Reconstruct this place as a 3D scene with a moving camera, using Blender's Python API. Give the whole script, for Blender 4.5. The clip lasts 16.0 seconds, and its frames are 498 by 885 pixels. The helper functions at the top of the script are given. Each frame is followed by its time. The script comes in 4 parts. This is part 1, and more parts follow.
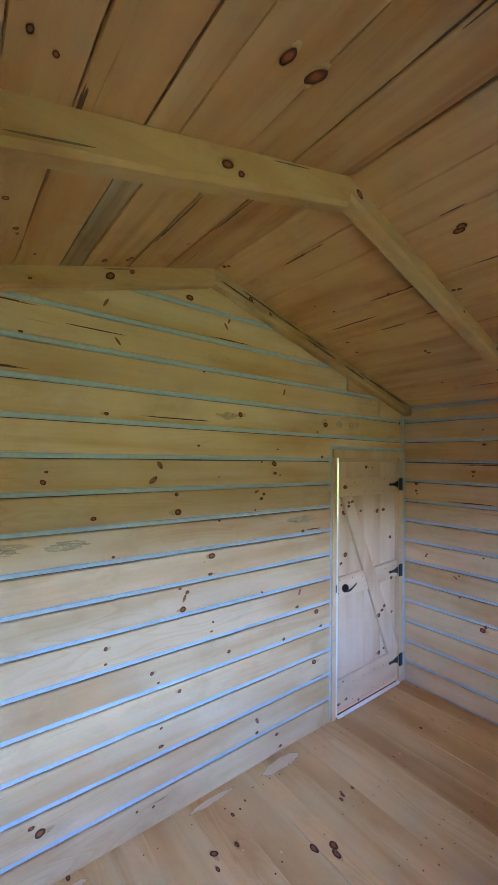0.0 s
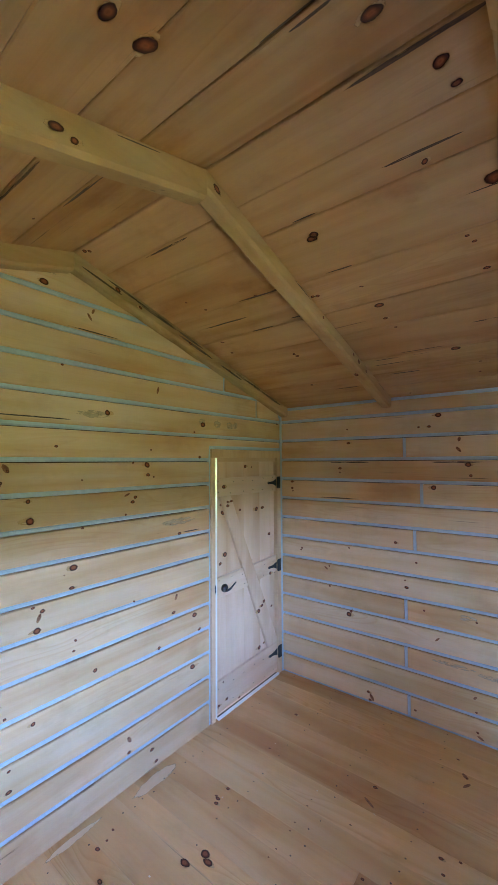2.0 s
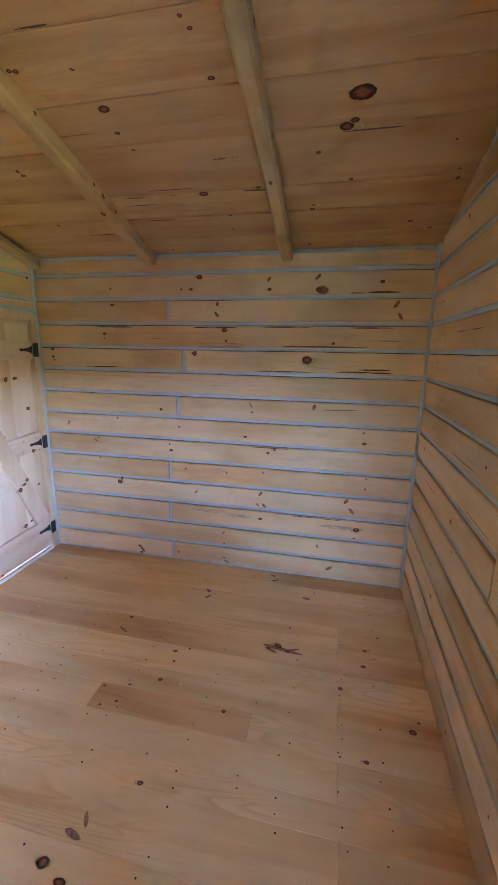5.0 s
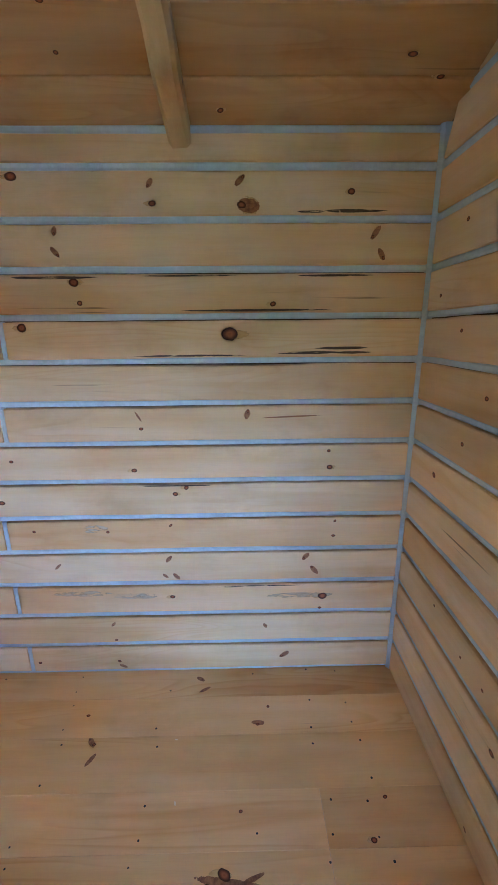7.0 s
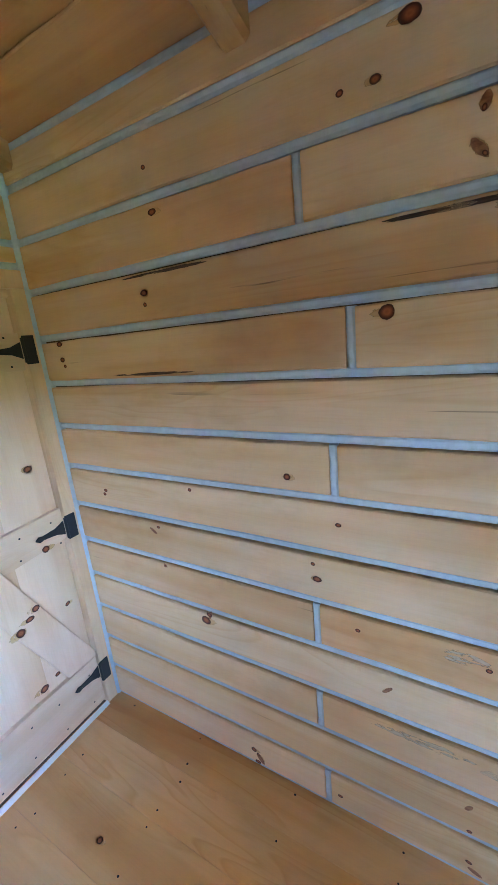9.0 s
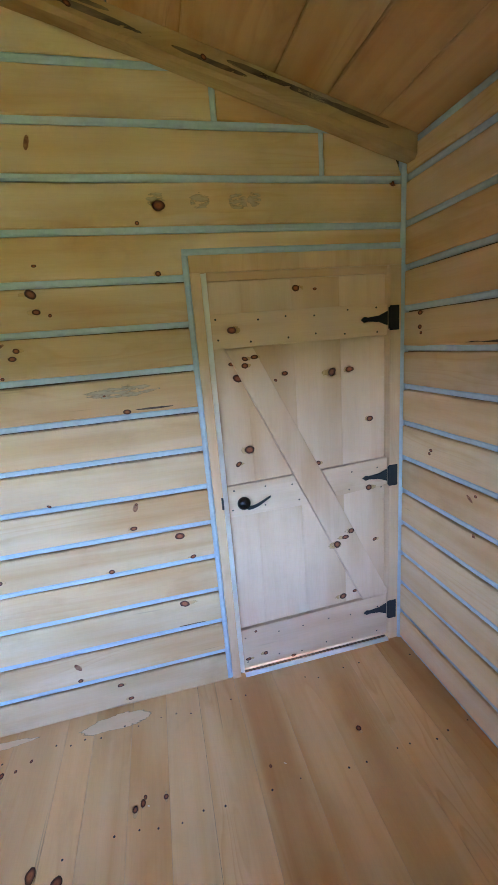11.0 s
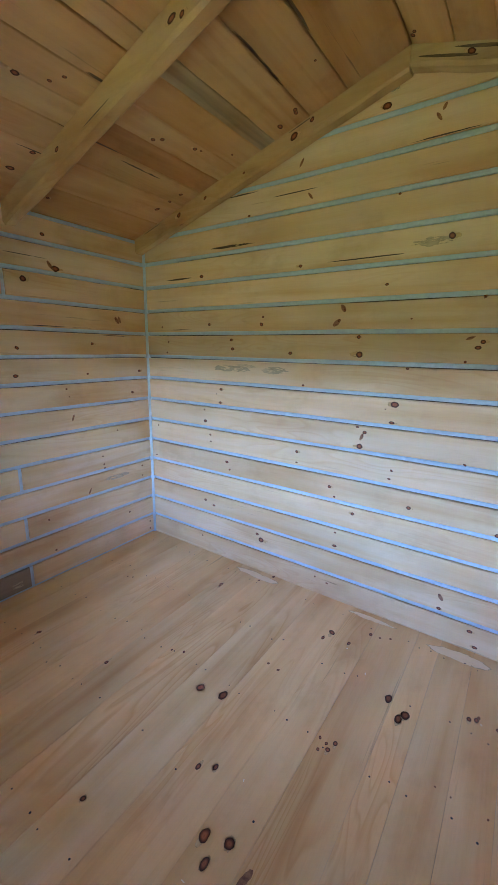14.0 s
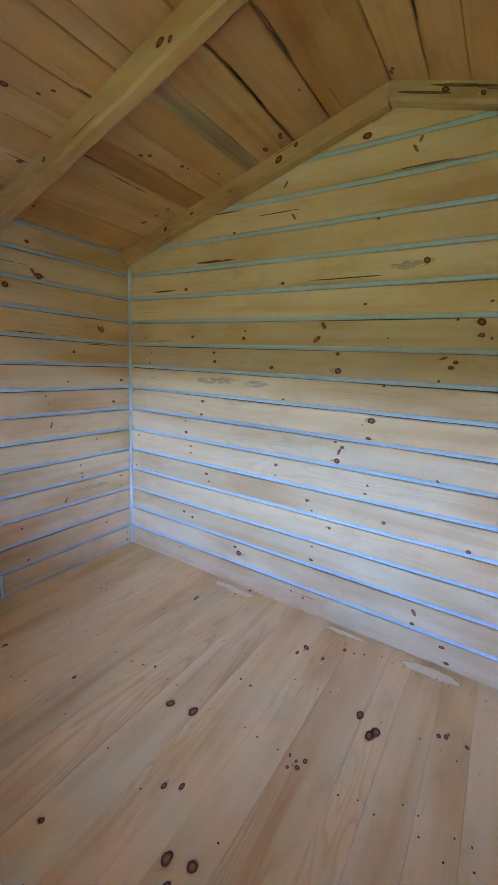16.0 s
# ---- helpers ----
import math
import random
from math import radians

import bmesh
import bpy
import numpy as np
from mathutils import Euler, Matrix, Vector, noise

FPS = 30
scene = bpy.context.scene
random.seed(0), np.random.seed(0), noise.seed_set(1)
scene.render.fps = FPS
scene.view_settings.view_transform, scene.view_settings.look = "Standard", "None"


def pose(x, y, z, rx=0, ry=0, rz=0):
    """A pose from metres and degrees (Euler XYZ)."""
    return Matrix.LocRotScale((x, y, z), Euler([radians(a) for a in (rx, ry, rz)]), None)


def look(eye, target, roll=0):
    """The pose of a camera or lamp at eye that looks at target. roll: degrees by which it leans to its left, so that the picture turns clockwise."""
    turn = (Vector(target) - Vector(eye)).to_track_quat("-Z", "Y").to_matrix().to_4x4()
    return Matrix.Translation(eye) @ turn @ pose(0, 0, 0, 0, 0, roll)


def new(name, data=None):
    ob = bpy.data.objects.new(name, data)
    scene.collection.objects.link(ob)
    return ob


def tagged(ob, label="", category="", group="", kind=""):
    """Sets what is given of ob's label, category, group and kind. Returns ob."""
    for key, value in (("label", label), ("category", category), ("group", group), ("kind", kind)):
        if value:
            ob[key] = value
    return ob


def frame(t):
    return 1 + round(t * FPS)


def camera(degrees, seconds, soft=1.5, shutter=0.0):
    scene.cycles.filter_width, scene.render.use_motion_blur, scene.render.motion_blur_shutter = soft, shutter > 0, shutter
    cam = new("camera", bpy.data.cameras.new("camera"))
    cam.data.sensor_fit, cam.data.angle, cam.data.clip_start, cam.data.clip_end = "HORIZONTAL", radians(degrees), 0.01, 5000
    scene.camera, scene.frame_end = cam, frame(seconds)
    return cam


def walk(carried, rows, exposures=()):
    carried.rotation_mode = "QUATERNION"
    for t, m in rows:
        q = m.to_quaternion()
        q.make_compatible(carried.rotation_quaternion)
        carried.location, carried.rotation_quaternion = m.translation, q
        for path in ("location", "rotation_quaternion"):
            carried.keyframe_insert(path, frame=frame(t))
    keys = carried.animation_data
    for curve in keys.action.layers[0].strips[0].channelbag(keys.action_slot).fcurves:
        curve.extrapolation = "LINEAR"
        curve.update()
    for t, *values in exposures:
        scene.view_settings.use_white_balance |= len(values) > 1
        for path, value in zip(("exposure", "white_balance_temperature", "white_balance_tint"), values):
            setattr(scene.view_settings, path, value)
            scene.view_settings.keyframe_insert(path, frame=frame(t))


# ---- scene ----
cam = camera(64.2, 16.0)
PATH = [
    (0, (-3.157, -1.912, 1.856), (-1.938, -0.328, 1.934), 0.9),
    (0.5, (-3.138, -1.91, 1.864), (-1.861, -0.375, 1.982), 0.4),
    (1, (-3.08, -1.929, 1.876), (-1.741, -0.448, 1.992), 0.2),
    (1.5, (-3.01, -1.957, 1.876), (-1.573, -0.569, 1.975), -0.1),
    (2, (-3.014, -1.971, 1.84), (-1.433, -0.749, 1.935), -0.3),
    (2.5, (-3.034, -2.05, 1.871), (-1.291, -1.069, 1.904), 0.1),
    (3, (-3.068, -2.134, 1.872), (-1.195, -1.435, 1.806), 1.4),
    (3.5, (-3.072, -2.2, 1.841), (-1.155, -1.652, 1.689), 2.2),
    (4, (-3.026, -2.237, 1.785), (-1.085, -1.801, 1.575), 2.2),
    (4.5, (-2.969, -2.26, 1.723), (-1.032, -1.835, 1.461), 1.6),
    (5, (-2.762, -2.288, 1.675), (-0.858, -1.877, 1.224), 1.0),
    (5.2, (-2.67, -2.296, 1.66), (-0.753, -2.032, 1.158), 1.8),
    (7.3, (-1.419, -2.032, 1.61), (0.507, -2.063, 1.074), -0.5),
    (7.5, (-1.3, -1.943, 1.595), (0.63, -1.946, 1.072), -0.5),
    (8, (-1.032, -1.76, 1.631), (0.885, -1.619, 1.077), -0.6),
    (8.2, (-0.944, -1.67, 1.616), (0.958, -1.39, 1.064), -1.8),
    (10.3, (-1.007, -1.42, 1.662), (-0.113, 0.292, 1.14), -4.5),
    (10.5, (-1.056, -1.462, 1.652), (-0.21, 0.27, 1.12), -3.6),
    (11, (-1.087, -1.621, 1.596), (-0.676, 0.275, 1.11), -4.7),
    (11.5, (-1.107, -1.776, 1.624), (-1.282, 0.147, 1.101), -3.9),
    (12, (-1.199, -1.965, 1.592), (-1.689, -0.1, 1.061), -2.9),
    (12.5, (-1.261, -2.138, 1.545), (-1.978, -0.339, 1.045), -1.9),
    (13, (-1.313, -2.188, 1.572), (-2.223, -0.473, 1.09), -0.7),
    (13.5, (-1.347, -2.195, 1.578), (-2.362, -0.537, 1.105), 0.4),
    (14, (-1.368, -2.205, 1.586), (-2.474, -0.604, 1.125), 0.9),
    (14.5, (-1.379, -2.213, 1.593), (-2.542, -0.648, 1.15), 1.2),
    (15, (-1.385, -2.223, 1.59), (-2.584, -0.679, 1.164), 1.8),
    (15.5, (-1.366, -2.217, 1.591), (-2.537, -0.649, 1.179), 2.2),
    (16, (-1.333, -2.196, 1.582), (-2.386, -0.541, 1.19), 2.8),
]
walk(cam, [(t, look(eye, target, roll)) for t, eye, target, roll in PATH],
     exposures=((0, 6.4, 5450, 23), (2, 6.52, 5450, 24), (2.8, 6.88, 5500, 25), (3.5, 7.05, 5450, 22), (4.5, 6.85, 6000, 32), (5, 6.85, 5750, 29), (7.5, 7.22, 5200, 17), (8.2, 7.17, 5200, 12), (10.3, 6.75, 6150, 27), (11.2, 6.6, 5550, 20), (12.5, 6.48, 5450, 24), (16, 6.46, 5400, 24)))

# ---- world and sun ----
SUN_ELEVATION, SUN_ROTATION = radians(48), radians(80)
world = bpy.data.worlds.new("sky")
scene.world = world
world.use_nodes = True
sky = world.node_tree.nodes.new("ShaderNodeTexSky")
sky.sky_type, sky.sun_disc = "NISHITA", False
sky.sun_elevation, sky.sun_rotation = SUN_ELEVATION, SUN_ROTATION
sky.dust_density, sky.ozone_density = 0.0, 4.0
world.node_tree.nodes["Background"].inputs["Strength"].default_value = 0.15
world.node_tree.links.new(sky.outputs[0], world.node_tree.nodes["Background"].inputs[0])
sun = new("sun", bpy.data.lights.new("sun", "SUN"))
sun.data.energy, sun.data.angle, sun.data.color = 2.0, radians(0.5), (1.0, 0.91, 0.76)
sun_way = Vector((math.cos(SUN_ELEVATION) * math.sin(SUN_ROTATION), math.cos(SUN_ELEVATION) * math.cos(SUN_ROTATION), math.sin(SUN_ELEVATION)))
sun.matrix_world = look(sun_way * 30, (0, 0, 0))

# ---- plan ----
X_B, X_D, Y_A, Y_C = 0.0, -3.888, 0.0, -2.844
RIDGE_X, RIDGE_Z, SLOPE = -2.0, 2.905, 0.2925
PITCH = 0.1685
THICK = 0.022
WIN = (-2.88, -1.50, 0.90, 1.95)
# unseen west window, sized to brighten the floor and east wall
WIN_D = (-2.39, -1.98, 0.40, 1.95)
DOOR = (-0.912, -0.012, 1.93)


def ceiling_z(x):
    return RIDGE_Z - SLOPE * abs(x - RIDGE_X)


# ---- materials ----
def material(name):
    m = bpy.data.materials.new(name)
    m.use_nodes = True
    t = m.node_tree
    return m, t, t.nodes["Principled BSDF"]


def node(t, kind, **values):
    n = t.nodes.new(kind)
    for key, value in values.items():
        n.inputs[key.replace("_", " ")].default_value = value
    return n


def ramp(t, source, *stops):
    n = t.nodes.new("ShaderNodeValToRGB")
    while len(n.color_ramp.elements) < len(stops):
        n.color_ramp.elements.new(0.5)
    for e, (at, colour) in zip(n.color_ramp.elements, stops):
        e.position, e.color = at, (*colour, 1)
    t.links.new(source, n.inputs[0])
    return n.outputs[0]


def mix(t, kind, factor, a, b):
    n = t.nodes.new("ShaderNodeMix")
    n.data_type, n.blend_type = "RGBA", kind
    for socket, value in ((n.inputs[0], factor), (n.inputs[6], a), (n.inputs[7], b)):
        if isinstance(value, (float, int)):
            socket.default_value = value
        elif isinstance(value, tuple):
            socket.default_value = (*value, 1)
        else:
            t.links.new(value, socket)
    return n.outputs[2]


def maths(t, kind, a, b=0.0):
    n = t.nodes.new("ShaderNodeMath")
    n.operation = kind
    for socket, value in ((n.inputs[0], a), (n.inputs[1], b)):
        if isinstance(value, (float, int)):
            socket.default_value = value
        else:
            t.links.new(value, socket)
    return n.outputs[0]


def pine(name, pale, deep, red, rough, along="x", islands=False, stain=0.35, coat=0.0, flaws=0.75, tones=1.0, figures=0.28):
    """Sawn pine: streaks along the board, broad growth figure, blotches, its own tone for each board."""
    m, t, b = material(name)
    co = t.nodes.new("ShaderNodeTexCoord")
    if islands:
        rnd = t.nodes.new("ShaderNodeNewGeometry").outputs["Random Per Island"]
    else:
        rnd = t.nodes.new("ShaderNodeObjectInfo").outputs["Random"]
    shift = node(t, "ShaderNodeVectorMath")
    shift.operation = "ADD"
    wide = maths(t, "MULTIPLY", rnd, 61.0)
    comb = t.nodes.new("ShaderNodeCombineXYZ")
    for n in range(3):
        t.links.new(wide, comb.inputs[n])
    t.links.new(co.outputs["Object"], shift.inputs[0])
    t.links.new(comb.outputs[0], shift.inputs[1])

    def stretched(lengthwise, across):
        mp = t.nodes.new("ShaderNodeMapping")
        s = [across] * 3
        s["xyz".index(along)] = lengthwise
        mp.inputs["Scale"].default_value = s
        t.links.new(shift.outputs[0], mp.inputs["Vector"])
        return mp.outputs[0]

    def noise_at(vector, scale, detail=3.0, rough_=0.55, distortion=0.0):
        n = node(t, "ShaderNodeTexNoise", Scale=scale, Detail=detail, Roughness=rough_, Distortion=distortion)
        t.links.new(vector, n.inputs["Vector"])
        return n.outputs["Fac"]

    streak = noise_at(stretched(1.0, 16.0), 1.2, 4.0, 0.5)
    bands = noise_at(stretched(0.45, 8.0), 1.0, 3.0, 0.5, 0.6)
    fibre = noise_at(stretched(7.0, 170.0), 1.3, 2.0)
    figure = noise_at(stretched(0.8, 6.5), 1.0, 1.5, 0.4, 0.9)
    rings = maths(t, "FRACT", maths(t, "MULTIPLY", figure, 11.0))
    rings = ramp(t, rings, (0.0, (0, 0, 0)), (0.55, (0.25, 0.25, 0.25)), (0.85, (1, 1, 1)), (1.0, (0.0, 0.0, 0.0)))
    where = ramp(t, noise_at(stretched(0.8, 3.0), 1.0, 1.0), (0.5, (0, 0, 0)), (0.64, (1, 1, 1)))
    blotch = noise_at(stretched(3.5, 5.5), 1.0, 5.0, 0.62)
    broad = noise_at(stretched(0.9, 3.2), 1.0, 2.0)
    col = mix(t, "MIX", ramp(t, streak, (0.35, (0, 0, 0)), (0.75, (0.7, 0.7, 0.7))), pale, deep)
    col = mix(t, "MIX", ramp(t, bands, (0.55, (0, 0, 0)), (0.72, (0.5, 0.5, 0.5))), col, red)
    col = mix(t, "MIX", maths(t, "MULTIPLY", maths(t, "MULTIPLY", rings, where), figures), col, red)
    tone = ramp(t, rnd, (0.0, (0.9, 0.83, 0.74)), (0.22, (1.0, 0.99, 0.97)), (0.42, (1.0, 0.9, 0.78)), (0.6, (1.06, 1.04, 1.0)), (0.8, (0.94, 0.86, 0.76)), (1.0, (1.02, 1.02, 0.94)))
    col = mix(t, "MULTIPLY", tones, col, tone)
    dirt = ramp(t, blotch, (0.3, (0.72, 0.62, 0.5)), (0.46, (1, 1, 1)), (0.75, (1.05, 1.04, 1.02)))
    col = mix(t, "MULTIPLY", stain, col, dirt)
    col = mix(t, "MULTIPLY", 0.9, col, ramp(t, broad, (0.33, (0.84, 0.72, 0.58)), (0.5, (1, 1, 1)), (0.68, (1.08, 1.09, 1.1))))
    col = mix(t, "MULTIPLY", 0.10, col, ramp(t, fibre, (0.36, (0.8, 0.72, 0.62)), (0.52, (1, 1, 1)), (0.7, (1.06, 1.05, 1.04))))
    # pitch lines, short and thin, only here and there
    flaw = noise_at(stretched(1.3, 48.0), 1.0, 3.0, 0.7)
    place = noise_at(stretched(1.3, 5.0), 1.0, 1.0)
    flaw = maths(t, "MULTIPLY", ramp(t, flaw, (0.65, (0, 0, 0)), (0.72, (1, 1, 1))), ramp(t, place, (0.54, (0, 0, 0)), (0.64, (1, 1, 1))))
    col = mix(t, "MIX", maths(t, "MULTIPLY", flaw, flaws), col, (0.13, 0.065, 0.03))
    b.inputs["Specular IOR Level"].default_value = 0.3
    t.links.new(col, b.inputs["Base Color"])
    b.inputs["Roughness"].default_value = rough
    b.inputs["Coat Weight"].default_value = coat
    b.inputs["Coat Roughness"].default_value = 0.2
    rr = maths(t, "ADD", maths(t, "MULTIPLY", streak, 0.22), rough - 0.11)
    t.links.new(rr, b.inputs["Roughness"])
    bump = node(t, "ShaderNodeBump", Strength=0.06, Distance=0.001)
    t.links.new(maths(t, "ADD", fibre, streak), bump.inputs["Height"])
    t.links.new(bump.outputs[0], b.inputs["Normal"])
    return m


PALE, DEEP, RED = (0.73, 0.54, 0.345), (0.69, 0.45, 0.225), (0.57, 0.30, 0.11)
wood_wall = pine("pine_plank", PALE, DEEP, RED, 0.6)
wood_floor = pine("pine_floorboard", (0.80, 0.52, 0.255), (0.77, 0.44, 0.17), (0.62, 0.29, 0.08), 0.4, coat=0.55, stain=0.3, flaws=0.3, figures=0.5)
wood_floor_red = pine("reddish_pine_floorboard", (0.74, 0.40, 0.17), (0.70, 0.35, 0.13), (0.5, 0.21, 0.06), 0.4, coat=0.55, stain=0.3, flaws=0.3, figures=0.5)
# darker pine for the west wall's lowest plank, south of its butt
wood_dark_plank = pine("dark_pine_plank", (0.34, 0.24, 0.16), (0.2, 0.135, 0.085), (0.24, 0.13, 0.06), 0.6)
wood_roof = pine("pine_roof_board", (0.62, 0.375, 0.18), (0.52, 0.28, 0.11), (0.40, 0.18, 0.05), 0.65, along="y", islands=True, stain=0.55)
wood_door = pine("pine_door", (0.78, 0.56, 0.38), (0.74, 0.50, 0.32), (0.62, 0.36, 0.19), 0.55, stain=0.15, flaws=0.1, tones=0.15, figures=0.12)
wood_frame = pine("pine_door_frame", (0.78, 0.56, 0.36), (0.68, 0.44, 0.25), (0.6, 0.34, 0.17), 0.55, along="z", stain=0.3, flaws=0.2)
wood_beam = pine("pine_beam", (0.58, 0.375, 0.185), (0.48, 0.29, 0.115), (0.42, 0.22, 0.06), 0.6, stain=0.7)
wood_beam_dark = pine("stained_pine_beam", (0.58, 0.40, 0.21), (0.38, 0.24, 0.11), (0.34, 0.19, 0.08), 0.65, stain=0.9, flaws=0.95)
wood_red_roof = pine("reddish_roof_board", (0.48, 0.25, 0.10), (0.36, 0.165, 0.06), (0.26, 0.10, 0.03), 0.6, along="y", islands=True, stain=0.7)
wood_stained = pine("blue_stained_pine", (0.50, 0.38, 0.24), (0.15, 0.12, 0.09), (0.35, 0.2, 0.1), 0.7, along="y", islands=True, stain=0.8)


def plain(name, colour, rough, metal=0.0, grain=0.0, size=40.0, bump_by=0.0):
    m, t, b = material(name)
    b.inputs["Roughness"].default_value, b.inputs["Metallic"].default_value = rough, metal
    co = t.nodes.new("ShaderNodeTexCoord")
    n = node(t, "ShaderNodeTexNoise", Scale=size, Detail=4.0)
    big = node(t, "ShaderNodeTexNoise", Scale=size / 9, Detail=3.0)
    t.links.new(co.outputs["Object"], n.inputs["Vector"])
    t.links.new(co.outputs["Object"], big.inputs["Vector"])
    both = maths(t, "MULTIPLY", maths(t, "ADD", n.outputs["Fac"], big.outputs["Fac"]), 0.5)
    lo, hi = tuple(c * (1 - grain) for c in colour), tuple(min(1, c * (1 + grain)) for c in colour)
    t.links.new(ramp(t, both, (0.3, lo), (0.7, hi)), b.inputs["Base Color"])
    if bump_by:
        bump = node(t, "ShaderNodeBump", Strength=0.5, Distance=bump_by)
        t.links.new(n.outputs["Fac"], bump.inputs["Height"])
        t.links.new(bump.outputs[0], b.inputs["Normal"])
    return m


chink_mat = plain("grey_chinking", (0.47, 0.545, 0.60), 0.75, grain=0.10, size=60, bump_by=0.002)
core_mat = plain("dark_log_core", (0.10, 0.065, 0.04), 0.9, grain=0.3)
iron = plain("black_iron", (0.010, 0.010, 0.011), 0.6, grain=0.2)
ball_mat = plain("black_knob", (0.010, 0.012, 0.016), 0.18, grain=0.1)
steel = plain("zinc_plate", (0.45, 0.45, 0.46), 0.4, metal=0.8, grain=0.1)
bright_strip = plain("pale_metal_strip", (0.90, 0.86, 0.78), 0.3, metal=0.55, grain=0.03)
vinyl = plain("white_vinyl", (0.80, 0.80, 0.78), 0.35, grain=0.03)
shingle = plain("roof_shingle", (0.09, 0.085, 0.08), 0.9, grain=0.3)
siding = plain("log_siding", (0.36, 0.22, 0.12), 0.7, grain=0.2)
leaf = plain("far_foliage", (0.06, 0.075, 0.025), 0.9, grain=0.5, size=0.4)
grass = plain("meadow_grass", (0.108, 0.118, 0.008), 0.9, grain=0.4, size=3.0)
nail_mat = plain("nail_head", (0.014, 0.010, 0.009), 0.6, grain=0.2)

glass = bpy.data.materials.new("window_glass")
glass.use_nodes = True
gt = glass.node_tree
gt.nodes.remove(gt.nodes["Principled BSDF"])
g_clear, g_gloss, g_mix, g_fres = (gt.nodes.new("ShaderNode" + k) for k in ("BsdfTransparent", "BsdfGlossy", "MixShader", "Fresnel"))
g_gloss.inputs["Roughness"].default_value = 0.0
g_clear.inputs["Color"].default_value = (0.94, 0.96, 0.95, 1)
for a, b in ((g_fres.outputs[0], g_mix.inputs[0]), (g_clear.outputs[0], g_mix.inputs[1]), (g_gloss.outputs[0], g_mix.inputs[2]), (g_mix.outputs[0], gt.nodes["Material Output"].inputs["Surface"])):
    gt.links.new(a, b)

knot_mat, kt, kb = material("pine_knot")
uv = kt.nodes.new("ShaderNodeUVMap")
wob = node(kt, "ShaderNodeTexNoise", Scale=48.0, Detail=3.0)
kco = kt.nodes.new("ShaderNodeTexCoord")
kt.links.new(kco.outputs["Object"], wob.inputs["Vector"])
ln = kt.nodes.new("ShaderNodeVectorMath")
ln.operation = "LENGTH"
kt.links.new(uv.outputs[0], ln.inputs[0])
rad = maths(kt, "ADD", ln.outputs["Value"], maths(kt, "MULTIPLY", maths(kt, "SUBTRACT", wob.outputs["Fac"], 0.5), 0.42))
kcol = ramp(kt, rad, (0.0, (0.27, 0.08, 0.028)), (0.25, (0.33, 0.10, 0.035)), (0.45, (0.19, 0.05, 0.018)), (0.58, (0.10, 0.028, 0.011)), (0.68, (0.06, 0.018, 0.008)), (1.0, (0.10, 0.035, 0.014)))
kt.links.new(kcol, kb.inputs["Base Color"])
kb.inputs["Roughness"].default_value = 0.5
kb.inputs["Specular IOR Level"].default_value = 0.2
clear = kt.nodes.new("ShaderNodeBsdfTransparent")
km = kt.nodes.new("ShaderNodeMixShader")
kt.links.new(ramp(kt, rad, (0.76, (0, 0, 0)), (0.82, (1, 1, 1))), km.inputs[0])
kt.links.new(kb.outputs[0], km.inputs[1])
kt.links.new(clear.outputs[0], km.inputs[2])
kt.links.new(km.outputs[0], kt.nodes["Material Output"].inputs["Surface"])


def overlay(name, dark, light, lengthwise, across, low, along="x", fade=0.4):
    """A stain in the wood that fades out towards its edge."""
    m, t, b = material(name)
    uv = t.nodes.new("ShaderNodeUVMap")
    ln = t.nodes.new("ShaderNodeVectorMath")
    ln.operation = "LENGTH"
    t.links.new(uv.outputs[0], ln.inputs[0])
    co, mp = t.nodes.new("ShaderNodeTexCoord"), t.nodes.new("ShaderNodeMapping")
    mp.inputs["Scale"].default_value = (lengthwise, across, across) if along == "x" else (across, lengthwise, across)
    t.links.new(co.outputs["Object"], mp.inputs["Vector"])
    n = node(t, "ShaderNodeTexNoise", Scale=1.0, Detail=4.0, Roughness=0.65)
    t.links.new(mp.outputs[0], n.inputs["Vector"])
    t.links.new(ramp(t, n.outputs["Fac"], (0.35, dark), (0.7, light)), b.inputs["Base Color"])
    b.inputs["Roughness"].default_value = 0.6
    edge = ramp(t, ln.outputs["Value"], (fade, (1, 1, 1)), (1.0, (0, 0, 0)))
    cover = maths(t, "MULTIPLY", edge, 0.75)
    cover = ramp(t, maths(t, "SUBTRACT", maths(t, "ADD", cover, n.outputs["Fac"]), 0.75), (low, (0, 0, 0)), (low + 0.05, (1, 1, 1)))
    clear, blend = t.nodes.new("ShaderNodeBsdfTransparent"), t.nodes.new("ShaderNodeMixShader")
    t.links.new(cover, blend.inputs[0])
    t.links.new(clear.outputs[0], blend.inputs[1])
    t.links.new(b.outputs[0], blend.inputs[2])
    t.links.new(blend.outputs[0], t.nodes["Material Output"].inputs["Surface"])
    return m


smear_mat = overlay("resin_stain", (0.50, 0.26, 0.09), (0.66, 0.42, 0.19), 18.0, 60.0, 0.38)
streak_mat = overlay("bark_streak", (0.02, 0.011, 0.007), (0.12, 0.06, 0.028), 6.0, 95.0, 0.40)
blue_mat = overlay("blue_stain", (0.36, 0.26, 0.155), (0.56, 0.41, 0.25), 16.0, 70.0, 0.45)
roof_streak = overlay("dark_roof_streak", (0.045, 0.022, 0.011), (0.18, 0.09, 0.04), 5.0, 70.0, 0.41, "y")
bark_mat = overlay("bark_edge", (0.06, 0.032, 0.016), (0.24, 0.14, 0.065), 9.0, 30.0, 0.33, fade=0.5)
spike_mat = overlay("spike_knot", (0.16, 0.047, 0.016), (0.40, 0.17, 0.06), 45.0, 70.0, 0.12, fade=0.6)
